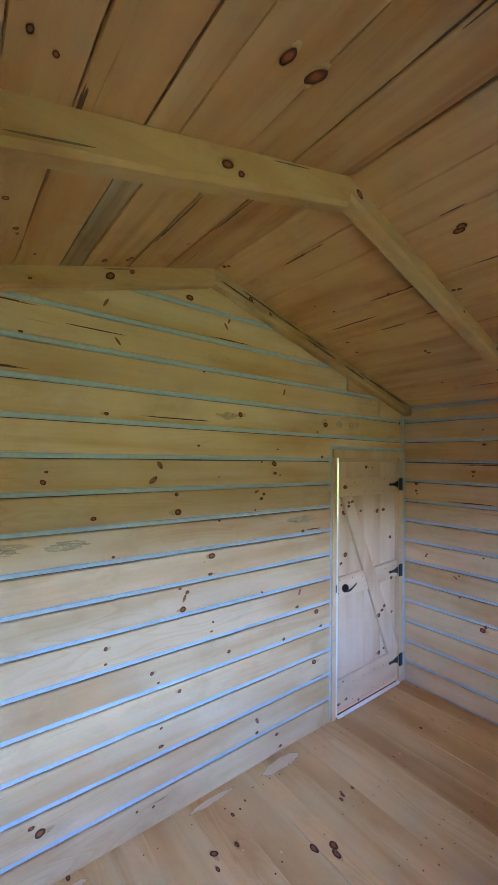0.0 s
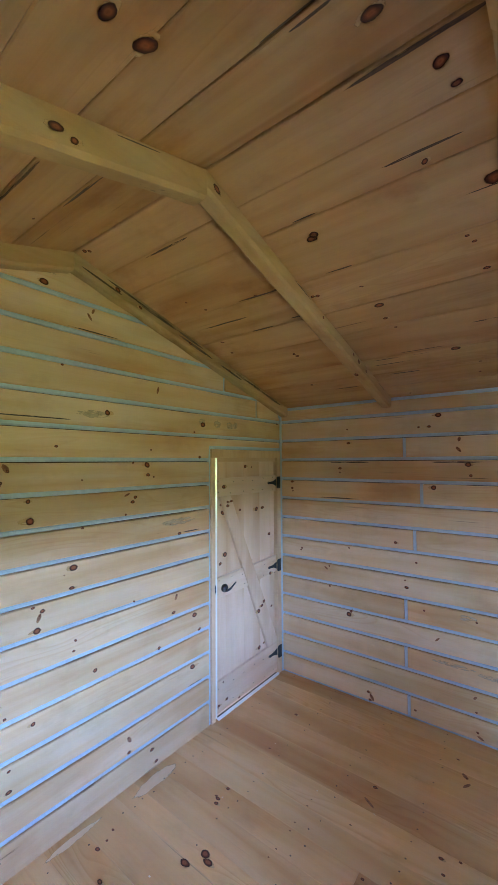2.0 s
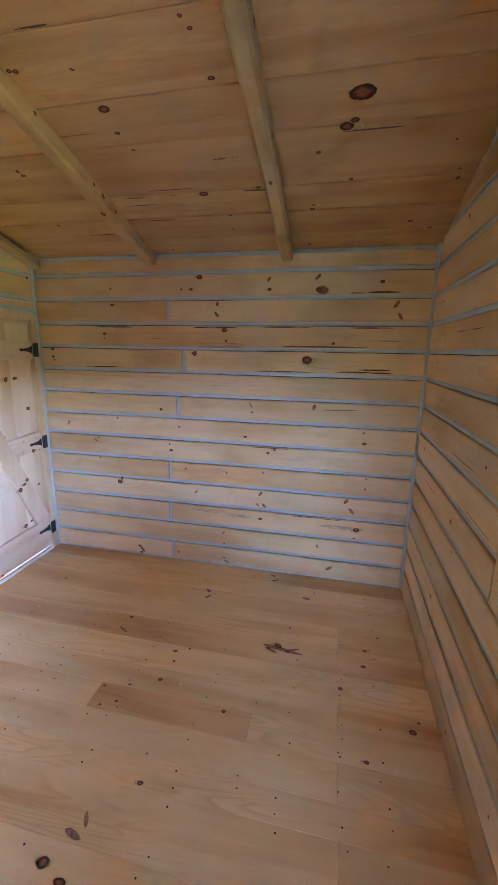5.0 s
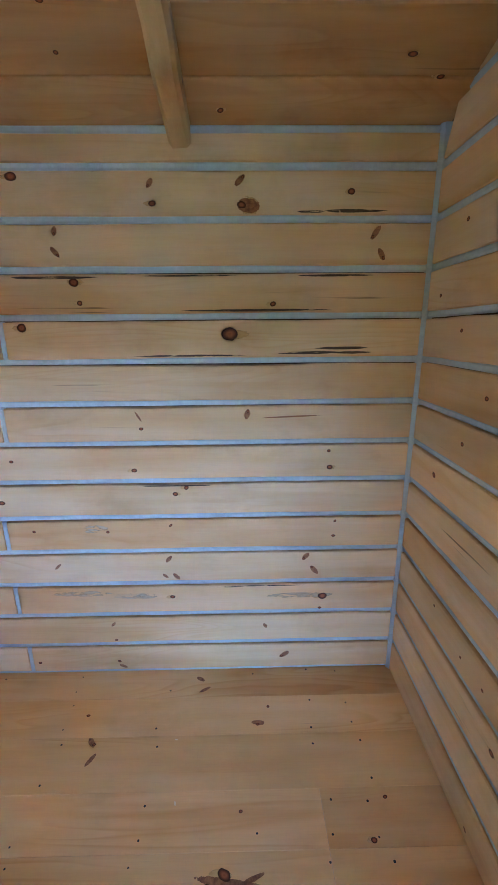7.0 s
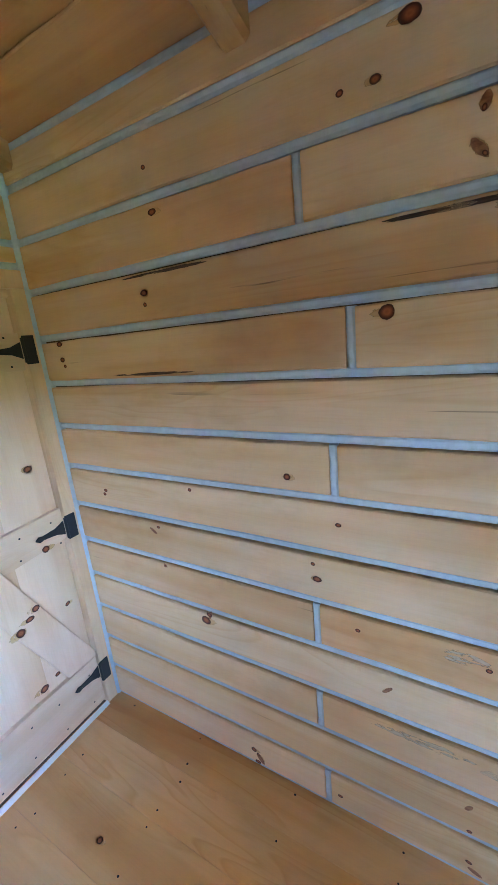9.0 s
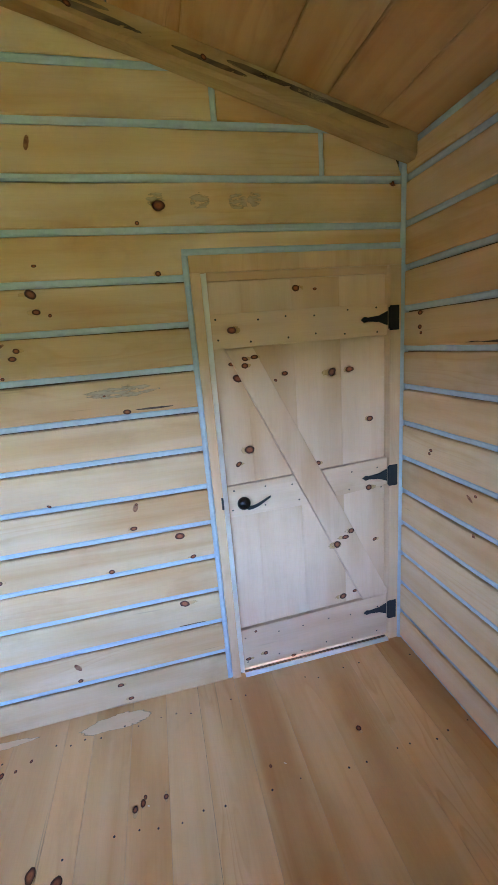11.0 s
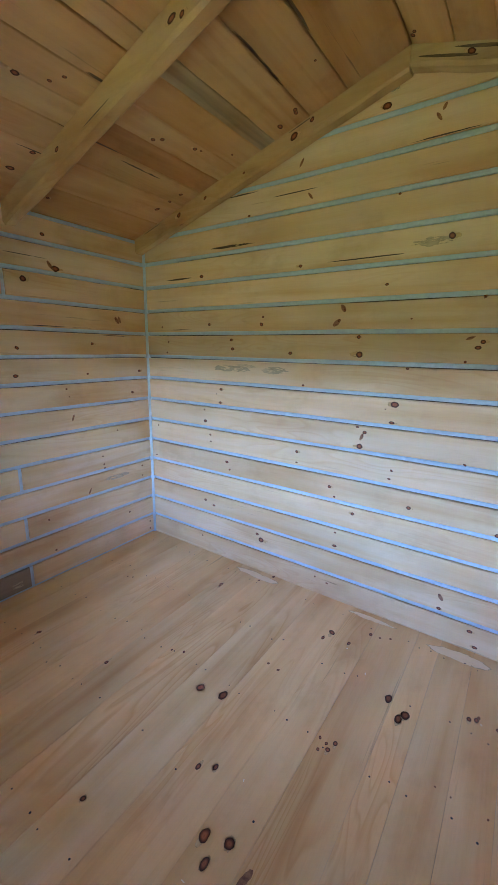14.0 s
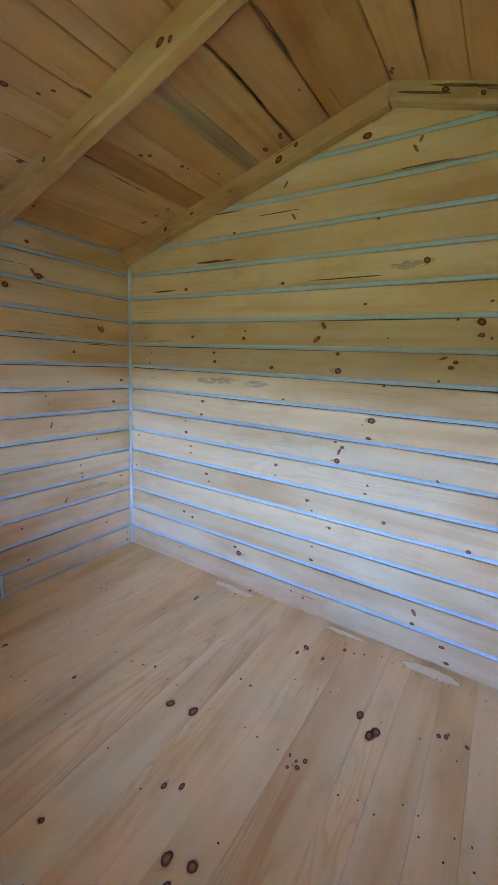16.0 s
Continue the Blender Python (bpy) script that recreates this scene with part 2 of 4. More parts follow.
dust_mat = overlay("dried_sealant_smear", (0.80, 0.56, 0.31), (0.83, 0.60, 0.36), 6.0, 20.0, 0.34)
chip_mat = plain("fresh_wood_chip", (0.84, 0.68, 0.48), 0.6, grain=0.1)


# ---- building helpers ----
def link(name, bm, mats, parent=None, label=""):
    me = bpy.data.meshes.new(name)
    bmesh.ops.recalc_face_normals(bm, faces=[f for f in bm.faces if f.material_index == 0 or len(mats) == 1])
    bm.to_mesh(me)
    bm.free()
    for m in mats:
        me.materials.append(m)
    ob = new(name, me)
    if parent:
        ob.parent = parent
    if label:
        ob["label"] = label
    return ob


def part(name, bm, mat, parent, label=""):
    return link(name, bm, [mat], parent, label)


def box_into(bm, lo, hi, bevel=0.0):
    vs = [bm.verts.new((x, y, z)) for x in (lo[0], hi[0]) for y in (lo[1], hi[1]) for z in (lo[2], hi[2])]
    fs = [bm.faces.new([vs[i] for i in q]) for q in ((0, 1, 3, 2), (4, 6, 7, 5), (0, 4, 5, 1), (2, 3, 7, 6), (0, 2, 6, 4), (1, 5, 7, 3))]
    if bevel:
        es = {e for f in fs for e in f.edges}
        bmesh.ops.bevel(bm, geom=list(es), offset=bevel, segments=2, affect="EDGES", profile=0.6)


def box(lo, hi, bevel=0.0):
    bm = bmesh.new()
    box_into(bm, lo, hi, bevel)
    return bm


def prism(outline, y0, y1, bevel=0.0):
    """An outline of (x, z) pairs, run from y0 to y1."""
    bm = bmesh.new()
    a = [bm.verts.new((x, y0, z)) for x, z in outline]
    b = [bm.verts.new((x, y1, z)) for x, z in outline]
    bm.faces.new(a)
    bm.faces.new(b[::-1])
    for i in range(len(a)):
        j = (i + 1) % len(a)
        bm.faces.new((a[i], b[i], b[j], a[j]))
    if bevel:
        bmesh.ops.bevel(bm, geom=list(bm.edges), offset=bevel, segments=1, affect="EDGES")
    return bm


KNOTS = {}


def knots(wall, *rows):
    KNOTS.setdefault(wall, []).extend(rows)


def oval_into(bm, at, u, v, ra, rb, turn, lift, index, n=12):
    layer = bm.loops.layers.uv.verify()
    verts, uvs = [], []
    for i in range(n):
        c, s = math.cos(6.2832 * i / n), math.sin(6.2832 * i / n)
        p, q = ra * c * math.cos(turn) - rb * s * math.sin(turn), ra * c * math.sin(turn) + rb * s * math.cos(turn)
        verts.append(bm.verts.new(at + u * p + v * q + lift))
        uvs.append((c, s))
    f = bm.faces.new(verts)
    f.material_index = index
    f.normal_update()
    if f.normal.dot(lift) < 0:
        f.normal_flip()
    for loop in f.loops:
        loop[layer].uv = uvs[verts.index(loop.vert)]


def knot_into(bm, at, u, v, r, rng, lift, room=None):
    """A flat oval knot at the point at, in the plane of u and v; larger ones have a resin stain along the grain."""
    turn = rng.choice((0, 0, rng.uniform(-0.9, 0.9)))
    ra, rb = r * rng.uniform(1.15, 1.75), r * rng.uniform(0.95, 1.2)
    if r >= 0.011:
        w = r * rng.uniform(1.3, 1.9)
        if room:
            w = min(w, room)
        oval_into(bm, at + u * r * rng.uniform(-1.2, 1.2), u, v, r * rng.uniform(2.2, 4.0), w, 0, lift * 0.6, 2)
    oval_into(bm, at, u, v, ra, rb, turn, lift, 1)


STREAKS = {}


def streaks(wall, *rows):
    """Long stains: from, to, height of the middle, half width, 3 for bark or 4 for blue stain."""
    STREAKS.setdefault(wall, []).extend(rows)


SPIKES = {}


def spikes(wall, *rows):
    """Branch knots cut lengthwise: place along, height, half length, half width, lean in degrees."""
    SPIKES.setdefault(wall, []).extend(rows)


def plank_mesh(name, ends_low, ends_high, height, mats, spots, rng, thick=THICK, wave=0.0022, ease=0.004, stations=10, lines=(), barbs=()):
    """A board with local x along it, its face at y = 0 towards -y; its ends may be cut aslant. spots: knots as (x, z, radius)."""
    bm = bmesh.new()
    rows = []
    for i in range(stations + 1):
        f = i / stations
        lo, hi = rng.uniform(-wave, wave), rng.uniform(-wave, wave)
        row = []
        for y, z in ((thick, lo), (ease, lo), (0, lo + ease), (0, height + hi - ease), (ease, height + hi), (thick, height + hi)):
            g = z / height
            a = ends_low[0] + (ends_high[0] - ends_low[0]) * g
            b = ends_low[1] + (ends_high[1] - ends_low[1]) * g
            row.append(bm.verts.new((a + (b - a) * f, y, z)))
        rows.append(row)
    for p, q in zip(rows, rows[1:]):
        for k in range(5):
            bm.faces.new((p[k], q[k], q[k + 1], p[k + 1]))
        bm.faces.new((p[5], q[5], q[0], p[0]))
    bm.faces.new(rows[0])
    bm.faces.new(rows[-1][::-1])
    bmesh.ops.recalc_face_normals(bm, faces=bm.faces[:])
    for x, z, r in spots:
        z = min(max(z, r * 0.9), height - r * 0.9)
        knot_into(bm, Vector((x, 0, z)), Vector((1, 0, 0)), Vector((0, 0, 1)), r, rng, Vector((0, -0.0006, 0)), min(z, height - z) - 0.002)
    for xa, xb, z, half, index in lines:
        z = min(max(z, half + 0.001), height - half - 0.001)
        oval_into(bm, Vector(((xa + xb) / 2, 0, z)), Vector((1, 0, 0)), Vector((0, 0, 1)), (xb - xa) / 2, half, 0, Vector((0, -0.0005, 0)), index, 16)
    for x, z, long, half, lean in barbs:
        reach = min(z, height - z) - 0.003
        long = min(long, max(reach / max(abs(math.sin(radians(lean))), 0.05), 0.008))
        oval_into(bm, Vector((x, 0, z)), Vector((1, 0, 0)), Vector((0, 0, 1)), long * 1.35, half * 2.6, radians(lean), Vector((0, -0.0005, 0)), 2, 14)
        oval_into(bm, Vector((x, 0, z)), Vector((1, 0, 0)), Vector((0, 0, 1)), long, half * 1.35, radians(lean), Vector((0, -0.0007, 0)), 5, 14)
        if half > 0.007:
            tip = Vector((math.cos(radians(lean)), 0, math.sin(radians(lean)))) * long * rng.choice((-0.5, 0.5))
            oval_into(bm, Vector((x, 0, z)) + tip, Vector((1, 0, 0)), Vector((0, 0, 1)), half * 0.9, half * 0.65, radians(lean), Vector((0, -0.0009, 0)), 1, 12)
    me = bpy.data.meshes.new(name)
    bm.to_mesh(me)
    bm.free()
    for m in mats:
        me.materials.append(m)
    return me



# ---- ground, core walls, roof, floor base ----
bm = bmesh.new()
bmesh.ops.create_grid(bm, x_segments=2, y_segments=2, size=900)
bmesh.ops.translate(bm, verts=bm.verts, vec=(0, 0, -0.32))
tagged(part("ground", bm, grass, None), "dry green meadow grass around the cabin", "ground", kind="structure")

# distant trees all round, unseen; added to cut off the low sky light
bm = bmesh.new()
rng = random.Random(2)
rows = []
for i in range(144):
    a = 6.28319 * i / 144
    r = 62 + rng.uniform(-3, 3)
    top = 8.2 + rng.uniform(-1.6, 1.6)
    rows.append([bm.verts.new((r * math.cos(a) * f, r * math.sin(a) * f, z)) for f, z in ((0.97, -0.34), (0.98, top * 0.45), (1.0, top * 0.8), (1.03, top), (1.08, -0.34))])
for p, q in zip(rows, rows[1:] + rows[:1]):
    for k in range(4):
        bm.faces.new((p[k], q[k], q[k + 1], p[k + 1]))
tagged(part("backdrop", bm, leaf, None), "unseen distant line of green trees, added to cut off low sky light", "trees", kind="structure")

OUT = 0.14


def gable_outline(x0, x1, z0):
    return [(x0, z0), (x1, z0), (x1, ceiling_z(x1)), (RIDGE_X, RIDGE_Z), (x0, ceiling_z(x0))]


def core_gable(name, y0, y1, hole, label):
    """A gable wall's core with one opening through it: hole is (x0, x1, z0, z1)."""
    bm = bmesh.new()
    x0, x1, z0, z1 = hole
    L, R = X_D - OUT, X_B + OUT
    pieces = [[(L, -0.3), (x0, -0.3), (x0, ceiling_z(x0)), (L, ceiling_z(L))]]
    if x0 < RIDGE_X < x1:
        pieces.append([(x0, z1), (x1, z1), (x1, ceiling_z(x1)), (RIDGE_X, RIDGE_Z), (x0, ceiling_z(x0))])
    else:
        pieces[0] = [(L, -0.3), (x0, -0.3), (x0, ceiling_z(x0)), (RIDGE_X, RIDGE_Z), (L, ceiling_z(L))]
        pieces.append([(x0, z1), (x1, z1), (x1, ceiling_z(x1)), (x0, ceiling_z(x0))])
    pieces.append([(x1, -0.3), (R, -0.3), (R, ceiling_z(R)), (x1, ceiling_z(x1))])
    pieces.append([(x0, -0.3), (x1, -0.3), (x1, z0), (x0, z0)])
    for p in pieces:
        a = [bm.verts.new((x, y0, z)) for x, z in p]
        b = [bm.verts.new((x, y1, z)) for x, z in p]
        bm.faces.new(a)
        bm.faces.new(b[::-1])
        for i in range(len(a)):
            j = (i + 1) % len(a)
            bm.faces.new((a[i], b[i], b[j], a[j]))
    return tagged(part(name, bm, core_mat, None), label, "wall", kind="structure")


wall_north = core_gable("wall_north", Y_A + THICK, Y_A + OUT, (DOOR[0] + 0.02, DOOR[1] - 0.02, 0.0, DOOR[2] - 0.02), "gable wall of knotty pine planks with pale grey chinking")
wall_south = core_gable("wall_south", Y_C - OUT, Y_C - THICK, WIN, "gable wall of pine planks with chinking around a white window")
wall_east = tagged(part("wall_east", box((X_B + THICK, Y_C - THICK + 0.001, -0.3), (X_B + OUT, Y_A + THICK - 0.001, ceiling_z(X_B + OUT))), core_mat, None), "low side wall of knotty pine planks with pale grey chinking", "wall", kind="structure")
bm = bmesh.new()
ws, we, wz = Y_C - THICK + 0.001, Y_A + THICK - 0.001, ceiling_z(X_D - OUT)
for y0, y1, z0, z1 in ((ws, WIN_D[0], -0.3, wz), (WIN_D[1], we, -0.3, wz), (WIN_D[0], WIN_D[1], -0.3, WIN_D[2]), (WIN_D[0], WIN_D[1], WIN_D[3], wz)):
    box_into(bm, (X_D - OUT, y0, z0), (X_D - THICK, y1, z1))
wall_west = tagged(part("wall_west", bm, core_mat, None), "low side wall of pine planks with pale grey chinking", "wall", kind="structure")

floor = tagged(part("floor", box((X_D - THICK, Y_C - THICK, -0.06), (X_B + THICK, Y_A + OUT - 0.004, -0.022)), core_mat, None), "wide knotty pine plank floor with dark nail heads", "floor", kind="structure")

# plain unseen walls, added on both sides to narrow the hidden window's light
for y in (-1.95, -2.54):
    tagged(part("wall_outside", box((X_D - 1.7, y, -0.3), (X_D - OUT - 0.01, y + 0.07, 2.25), 0.004), wood_beam_dark, None), "plain unseen outer wall, added to narrow the west window's light", "wall", kind="structure")

# outer roof over both slopes
bm = bmesh.new()
for x0 in (X_D - 0.45, X_B + 0.45):
    pts = [(RIDGE_X, RIDGE_Z + 0.03), (x0, ceiling_z(x0) + 0.03), (x0, ceiling_z(x0) + 0.10), (RIDGE_X, RIDGE_Z + 0.10)]
    a = [bm.verts.new((x, Y_C - 0.27, z)) for x, z in pts]
    b = [bm.verts.new((x, Y_A + 0.42, z)) for x, z in pts]
    bm.faces.new(a)
    bm.faces.new(b[::-1])
    for i in range(4):
        j = (i + 1) % 4
        bm.faces.new((a[i], b[i], b[j], a[j]))
tagged(part("roof", bm, shingle, None), "dark shingled gable roof above the plank ceiling", "roof", kind="structure")

# knots of the walls, floor, roof and door: place along, across, radius
knots("A", (-3.825, 0.71, 0.007), (-3.793, 0.966, 0.007), (-3.712, 1.734, 0.007), (-3.666, 1.546, 0.007), (-3.648, 1.625, 0.007), (-3.328, 0.122, 0.007), (-3.31, 2.062, 0.011), (-3.294, 1.141, 0.007))
knots("A", (-3.293, 0.434, 0.011), (-3.287, 1.058, 0.011), (-3.243, 1.744, 0.011), (-3.24, 0.96, 0.007), (-3.236, 0.909, 0.007), (-3.207, 0.407, 0.011), (-3.18, 1.266, 0.004), (-3.145, 1.206, 0.011))
knots("A", (-3.139, 1.301, 0.011), (-3.084, 0.776, 0.011), (-3.059, 0.723, 0.007), (-3.049, 1.64, 0.011), (-3.039, 1.581, 0.011), (-2.916, 2.36, 0.007), (-2.81, 1.736, 0.011), (-2.807, 0.287, 0.011))
knots("A", (-2.798, 1.781, 0.007), (-2.772, 0.249, 0.019), (-2.592, 1.562, 0.011), (-2.546, 2.057, 0.011), (-2.518, 0.946, 0.011), (-2.516, 0.875, 0.007), (-2.494, 1.371, 0.007), (-2.342, 0.116, 0.007))
knots("A", (-2.281, 0.76, 0.011), (-2.278, 1.725, 0.011), (-2.259, 1.806, 0.019), (-2.256, 0.097, 0.007), (-2.245, 0.702, 0.007), (-2.223, 0.468, 0.007), (-2.221, 0.377, 0.011), (-2.166, 1.656, 0.011))
knots("A", (-2.155, 1.562, 0.019), (-2.133, 1.155, 0.007), (-2.121, 0.621, 0.011), (-2.113, 1.043, 0.019), (-2.112, 2.733, 0.019), (-2.089, 1.128, 0.011), (-2.037, 1.92, 0.007), (-2.013, 2.337, 0.007))
knots("A", (-1.985, 1.273, 0.004), (-1.944, 1.201, 0.011), (-1.937, 1.302, 0.019), (-1.929, 0.882, 0.007), (-1.92, 0.932, 0.007), (-1.897, 1.746, 0.004), (-1.891, 1.496, 0.007), (-1.808, 0.737, 0.011))
knots("A", (-1.753, 2.114, 0.015), (-1.628, 1.538, 0.007), (-1.591, 0.195, 0.011), (-1.582, 1.606, 0.011), (-1.571, 0.277, 0.019), (-1.566, 1.025, 0.007), (-1.564, 1.633, 0.011), (-1.48, 1.832, 0.019))
knots("A", (-1.472, 1.761, 0.011), (-1.45, 1.914, 0.007), (-1.43, 0.121, 0.011), (-1.428, 1.747, 0.007), (-1.395, 0.037, 0.011), (-1.379, 0.691, 0.011), (-1.291, 1.44, 0.004), (-1.262, 0.875, 0.011))
knots("A", (-1.252, 0.965, 0.019), (-1.215, 1.362, 0.011), (-1.096, 0.47, 0.019), (-1.081, 2.044, 0.007), (-1.077, 0.805, 0.019), (-1.031, 0.696, 0.011), (-1.029, 1.872, 0.011), (-0.997, 2.1, 0.019))
knots("B", (-2.665, 1.901, 0.011), (-2.623, 1.983, 0.011), (-2.535, 0.811, 0.007), (-2.531, 0.738, 0.007), (-2.53, 2.109, 0.011), (-2.5, 1.065, 0.011), (-2.495, 0.423, 0.019), (-2.493, 1.138, 0.007))
knots("B", (-2.484, 0.358, 0.007), (-2.458, 0.549, 0.015), (-2.419, 0.637, 0.011), (-2.33, 0.088, 0.015), (-2.251, 1.729, 0.011), (-2.242, 0.257, 0.011), (-2.16, 2.065, 0.026), (-2.152, 1.307, 0.015))
knots("B", (-2.128, 2.15, 0.019), (-2.083, 1.619, 0.026), (-1.882, 0.979, 0.011), (-1.833, 0.951, 0.011), (-1.831, 0.531, 0.007), (-1.814, 2.073, 0.011), (-1.812, 2.144, 0.011), (-1.804, 0.801, 0.007))
knots("B", (-1.795, 0.544, 0.015), (-1.791, 0.432, 0.011), (-1.77, 0.637, 0.015), (-1.709, 1.243, 0.007), (-1.664, 1.061, 0.011), (-1.541, 0.033, 0.011), (-1.523, 0.773, 0.007), (-1.515, 1.737, 0.011))
knots("B", (-1.509, 0.069, 0.007), (-1.507, 0.28, 0.007), (-1.505, 0.195, 0.007), (-1.502, 1.81, 0.019), (-1.45, 1.985, 0.011), (-1.449, 1.903, 0.011), (-1.324, 2.174, 0.019), (-1.282, 1.648, 0.019))
knots("B", (-1.262, 2.081, 0.011), (-1.198, 0.78, 0.007), (-1.191, 2.081, 0.007), (-1.173, 1.556, 0.015), (-1.152, 1.107, 0.007), (-1.121, 0.069, 0.007), (-1.082, 0.919, 0.011), (-1.071, 0.968, 0.007))
knots("B", (-1.008, 1.232, 0.011), (-0.805, 0.027, 0.011), (-0.792, 0.016, 0.011), (-0.779, 0.081, 0.011), (-0.652, 1.982, 0.011), (-0.644, 2.093, 0.007), (-0.643, 1.148, 0.007), (-0.632, 0.628, 0.019))
knots("B", (-0.577, 1.78, 0.011), (-0.574, 1.746, 0.007), (-0.468, 0.979, 0.007), (-0.463, 0.803, 0.011), (-0.436, 0.965, 0.011), (-0.214, 1.094, 0.007), (-0.205, 1.078, 0.007), (-0.129, 1.58, 0.007))
knots("B", (-0.122, 1.67, 0.011), (-0.121, 1.604, 0.011))
knots("D", (-1.293, 0.557, 0.026), (-1.033, 1.93, 0.007), (-1.029, 1.403, 0.011), (-1.002, 1.568, 0.011), (-0.923, 1.966, 0.019), (-0.921, 0.437, 0.007), (-0.893, 0.202, 0.007), (-0.781, 2.235, 0.011))
knots("D", (-0.716, 2.047, 0.019), (-0.713, 1.303, 0.007), (-0.697, 1.25, 0.004), (-0.547, 1.397, 0.007), (-0.494, 1.601, 0.011), (-0.474, 0.786, 0.007), (-0.467, 0.722, 0.007), (-0.463, 0.684, 0.007))
knots("D", (-0.331, 0.962, 0.007), (-0.289, 1.769, 0.019), (-0.261, 0.268, 0.007), (-0.171, 1.24, 0.011), (-0.113, 0.546, 0.007), (-0.109, 0.629, 0.007), (-0.095, 1.402, 0.011), (-0.055, 0.046, 0.007))
knots("D", (-0.052, 0.11, 0.007))
knots("F", (-3.755, -1.435, 0.007), (-3.494, -0.615, 0.007), (-3.458, -0.599, 0.007), (-3.438, -1.276, 0.011), (-3.353, -0.378, 0.007), (-3.352, -0.4, 0.007), (-3.09, -1.687, 0.011), (-2.94, -1.191, 0.011))
knots("F", (-2.9, -0.295, 0.011), (-2.896, -0.316, 0.011), (-2.731, -0.933, 0.007), (-2.716, -0.105, 0.007), (-2.668, -0.905, 0.007), (-2.655, -0.004, 0.011), (-2.526, -0.03, 0.007), (-2.464, -1.634, 0.011))
knots("F", (-2.443, -1.025, 0.019), (-2.319, -0.997, 0.019), (-2.258, -0.708, 0.007), (-2.203, -1.309, 0.011), (-2.195, -0.716, 0.007), (-2.146, -1.272, 0.011), (-2.108, -0.368, 0.011), (-2.084, -0.298, 0.019))
knots("F", (-2.035, -1.466, 0.019), (-1.986, -1.523, 0.015), (-1.972, -0.325, 0.011), (-1.953, -1.435, 0.019), (-1.894, -0.183, 0.011), (-1.884, -0.969, 0.011), (-1.867, -0.923, 0.007), (-1.853, -0.975, 0.007))
knots("F", (-1.844, -0.18, 0.007), (-1.835, -0.932, 0.007), (-1.819, -0.954, 0.011), (-1.804, -0.911, 0.011), (-1.793, -0.153, 0.007), (-1.68, -0.561, 0.019), (-1.651, -1.631, 0.011), (-1.622, -0.643, 0.019))
knots("F", (-1.601, -0.606, 0.019), (-1.583, -2.008, 0.004), (-1.536, -2, 0.004), (-1.536, -1.604, 0.004), (-1.433, -0.851, 0.004), (-1.426, -1.245, 0.004), (-1.379, -0.857, 0.004), (-1.367, -1.274, 0.007))
knots("F", (-1.365, -0.46, 0.011), (-1.362, -2.514, 0.011), (-1.346, -2.397, 0.004), (-1.337, -0.447, 0.011), (-1.332, -1.34, 0.007), (-1.329, -0.428, 0.007), (-1.266, -1.864, 0.011), (-1.262, -1.235, 0.007))
knots("F", (-1.26, -0.86, 0.004), (-1.254, -0.448, 0.011), (-1.237, -0.425, 0.007), (-1.227, -1.356, 0.007), (-1.206, -0.855, 0.004), (-1.184, -2.008, 0.004), (-1.174, -2.729, 0.015), (-1.162, -1.493, 0.011))
knots("F", (-1.119, -2.764, 0.007), (-1.088, -2.745, 0.007), (-1.086, -0.459, 0.007), (-1.081, -0.858, 0.004), (-1.048, -2.013, 0.004), (-1.047, -1.086, 0.004), (-1.033, -0.857, 0.004), (-1.028, -1.513, 0.007))
knots("F", (-1.004, -2.407, 0.011), (-0.954, -1.489, 0.011), (-0.921, -1.564, 0.007), (-0.908, -0.86, 0.004), (-0.907, -0.456, 0.007), (-0.854, -0.455, 0.007), (-0.827, -2.531, 0.011), (-0.811, -2.113, 0.011))
knots("F", (-0.808, -2, 0.011), (-0.778, -2.054, 0.019), (-0.744, -1.104, 0.011), (-0.701, -2.548, 0.011), (-0.609, -2.105, 0.007), (-0.575, -2.628, 0.007), (-0.458, -0.414, 0.011), (-0.36, -1.503, 0.007))
knots("F", (-0.288, -2.177, 0.007), (-0.23, -1.432, 0.007), (-0.205, -2.227, 0.007))
knots("R", (-3.734, -0.814, 0.011), (-3.606, -1.07, 0.015), (-3.51, -0.201, 0.015), (-3.454, -1.033, 0.015), (-3.406, -0.187, 0.011), (-3.316, -0.18, 0.011), (-3.109, -1.266, 0.015), (-3.068, -0.626, 0.011))
knots("R", (-3.066, -1.156, 0.007), (-3.042, -0.588, 0.011), (-3.018, -1.121, 0.007), (-2.993, -0.401, 0.011), (-2.984, -0.363, 0.007), (-2.98, -1.434, 0.026), (-2.903, -0.194, 0.007), (-2.624, -0.148, 0.015))
knots("R", (-2.596, -1.301, 0.019), (-2.523, -0.164, 0.011), (-2.516, -0.184, 0.015), (-2.494, -1.285, 0.026), (-2.324, -0.362, 0.007), (-2.17, -1.674, 0.026), (-1.979, -1.992, 0.019), (-1.979, -0.139, 0.011))
knots("R", (-1.967, -0.163, 0.011), (-1.925, -1.767, 0.019), (-1.855, -1.792, 0.011), (-1.68, -1.666, 0.011), (-1.577, -1.206, 0.019), (-1.562, -1.189, 0.019), (-1.543, -1.885, 0.011), (-1.528, -1.847, 0.026))
knots("R", (-1.469, -0.331, 0.007), (-1.375, -0.393, 0.007), (-1.363, -0.743, 0.007), (-1.321, -1.729, 0.007), (-1.283, -1.748, 0.007), (-1.238, -1.015, 0.011), (-1.233, -1.04, 0.011), (-1.213, -1.263, 0.007))
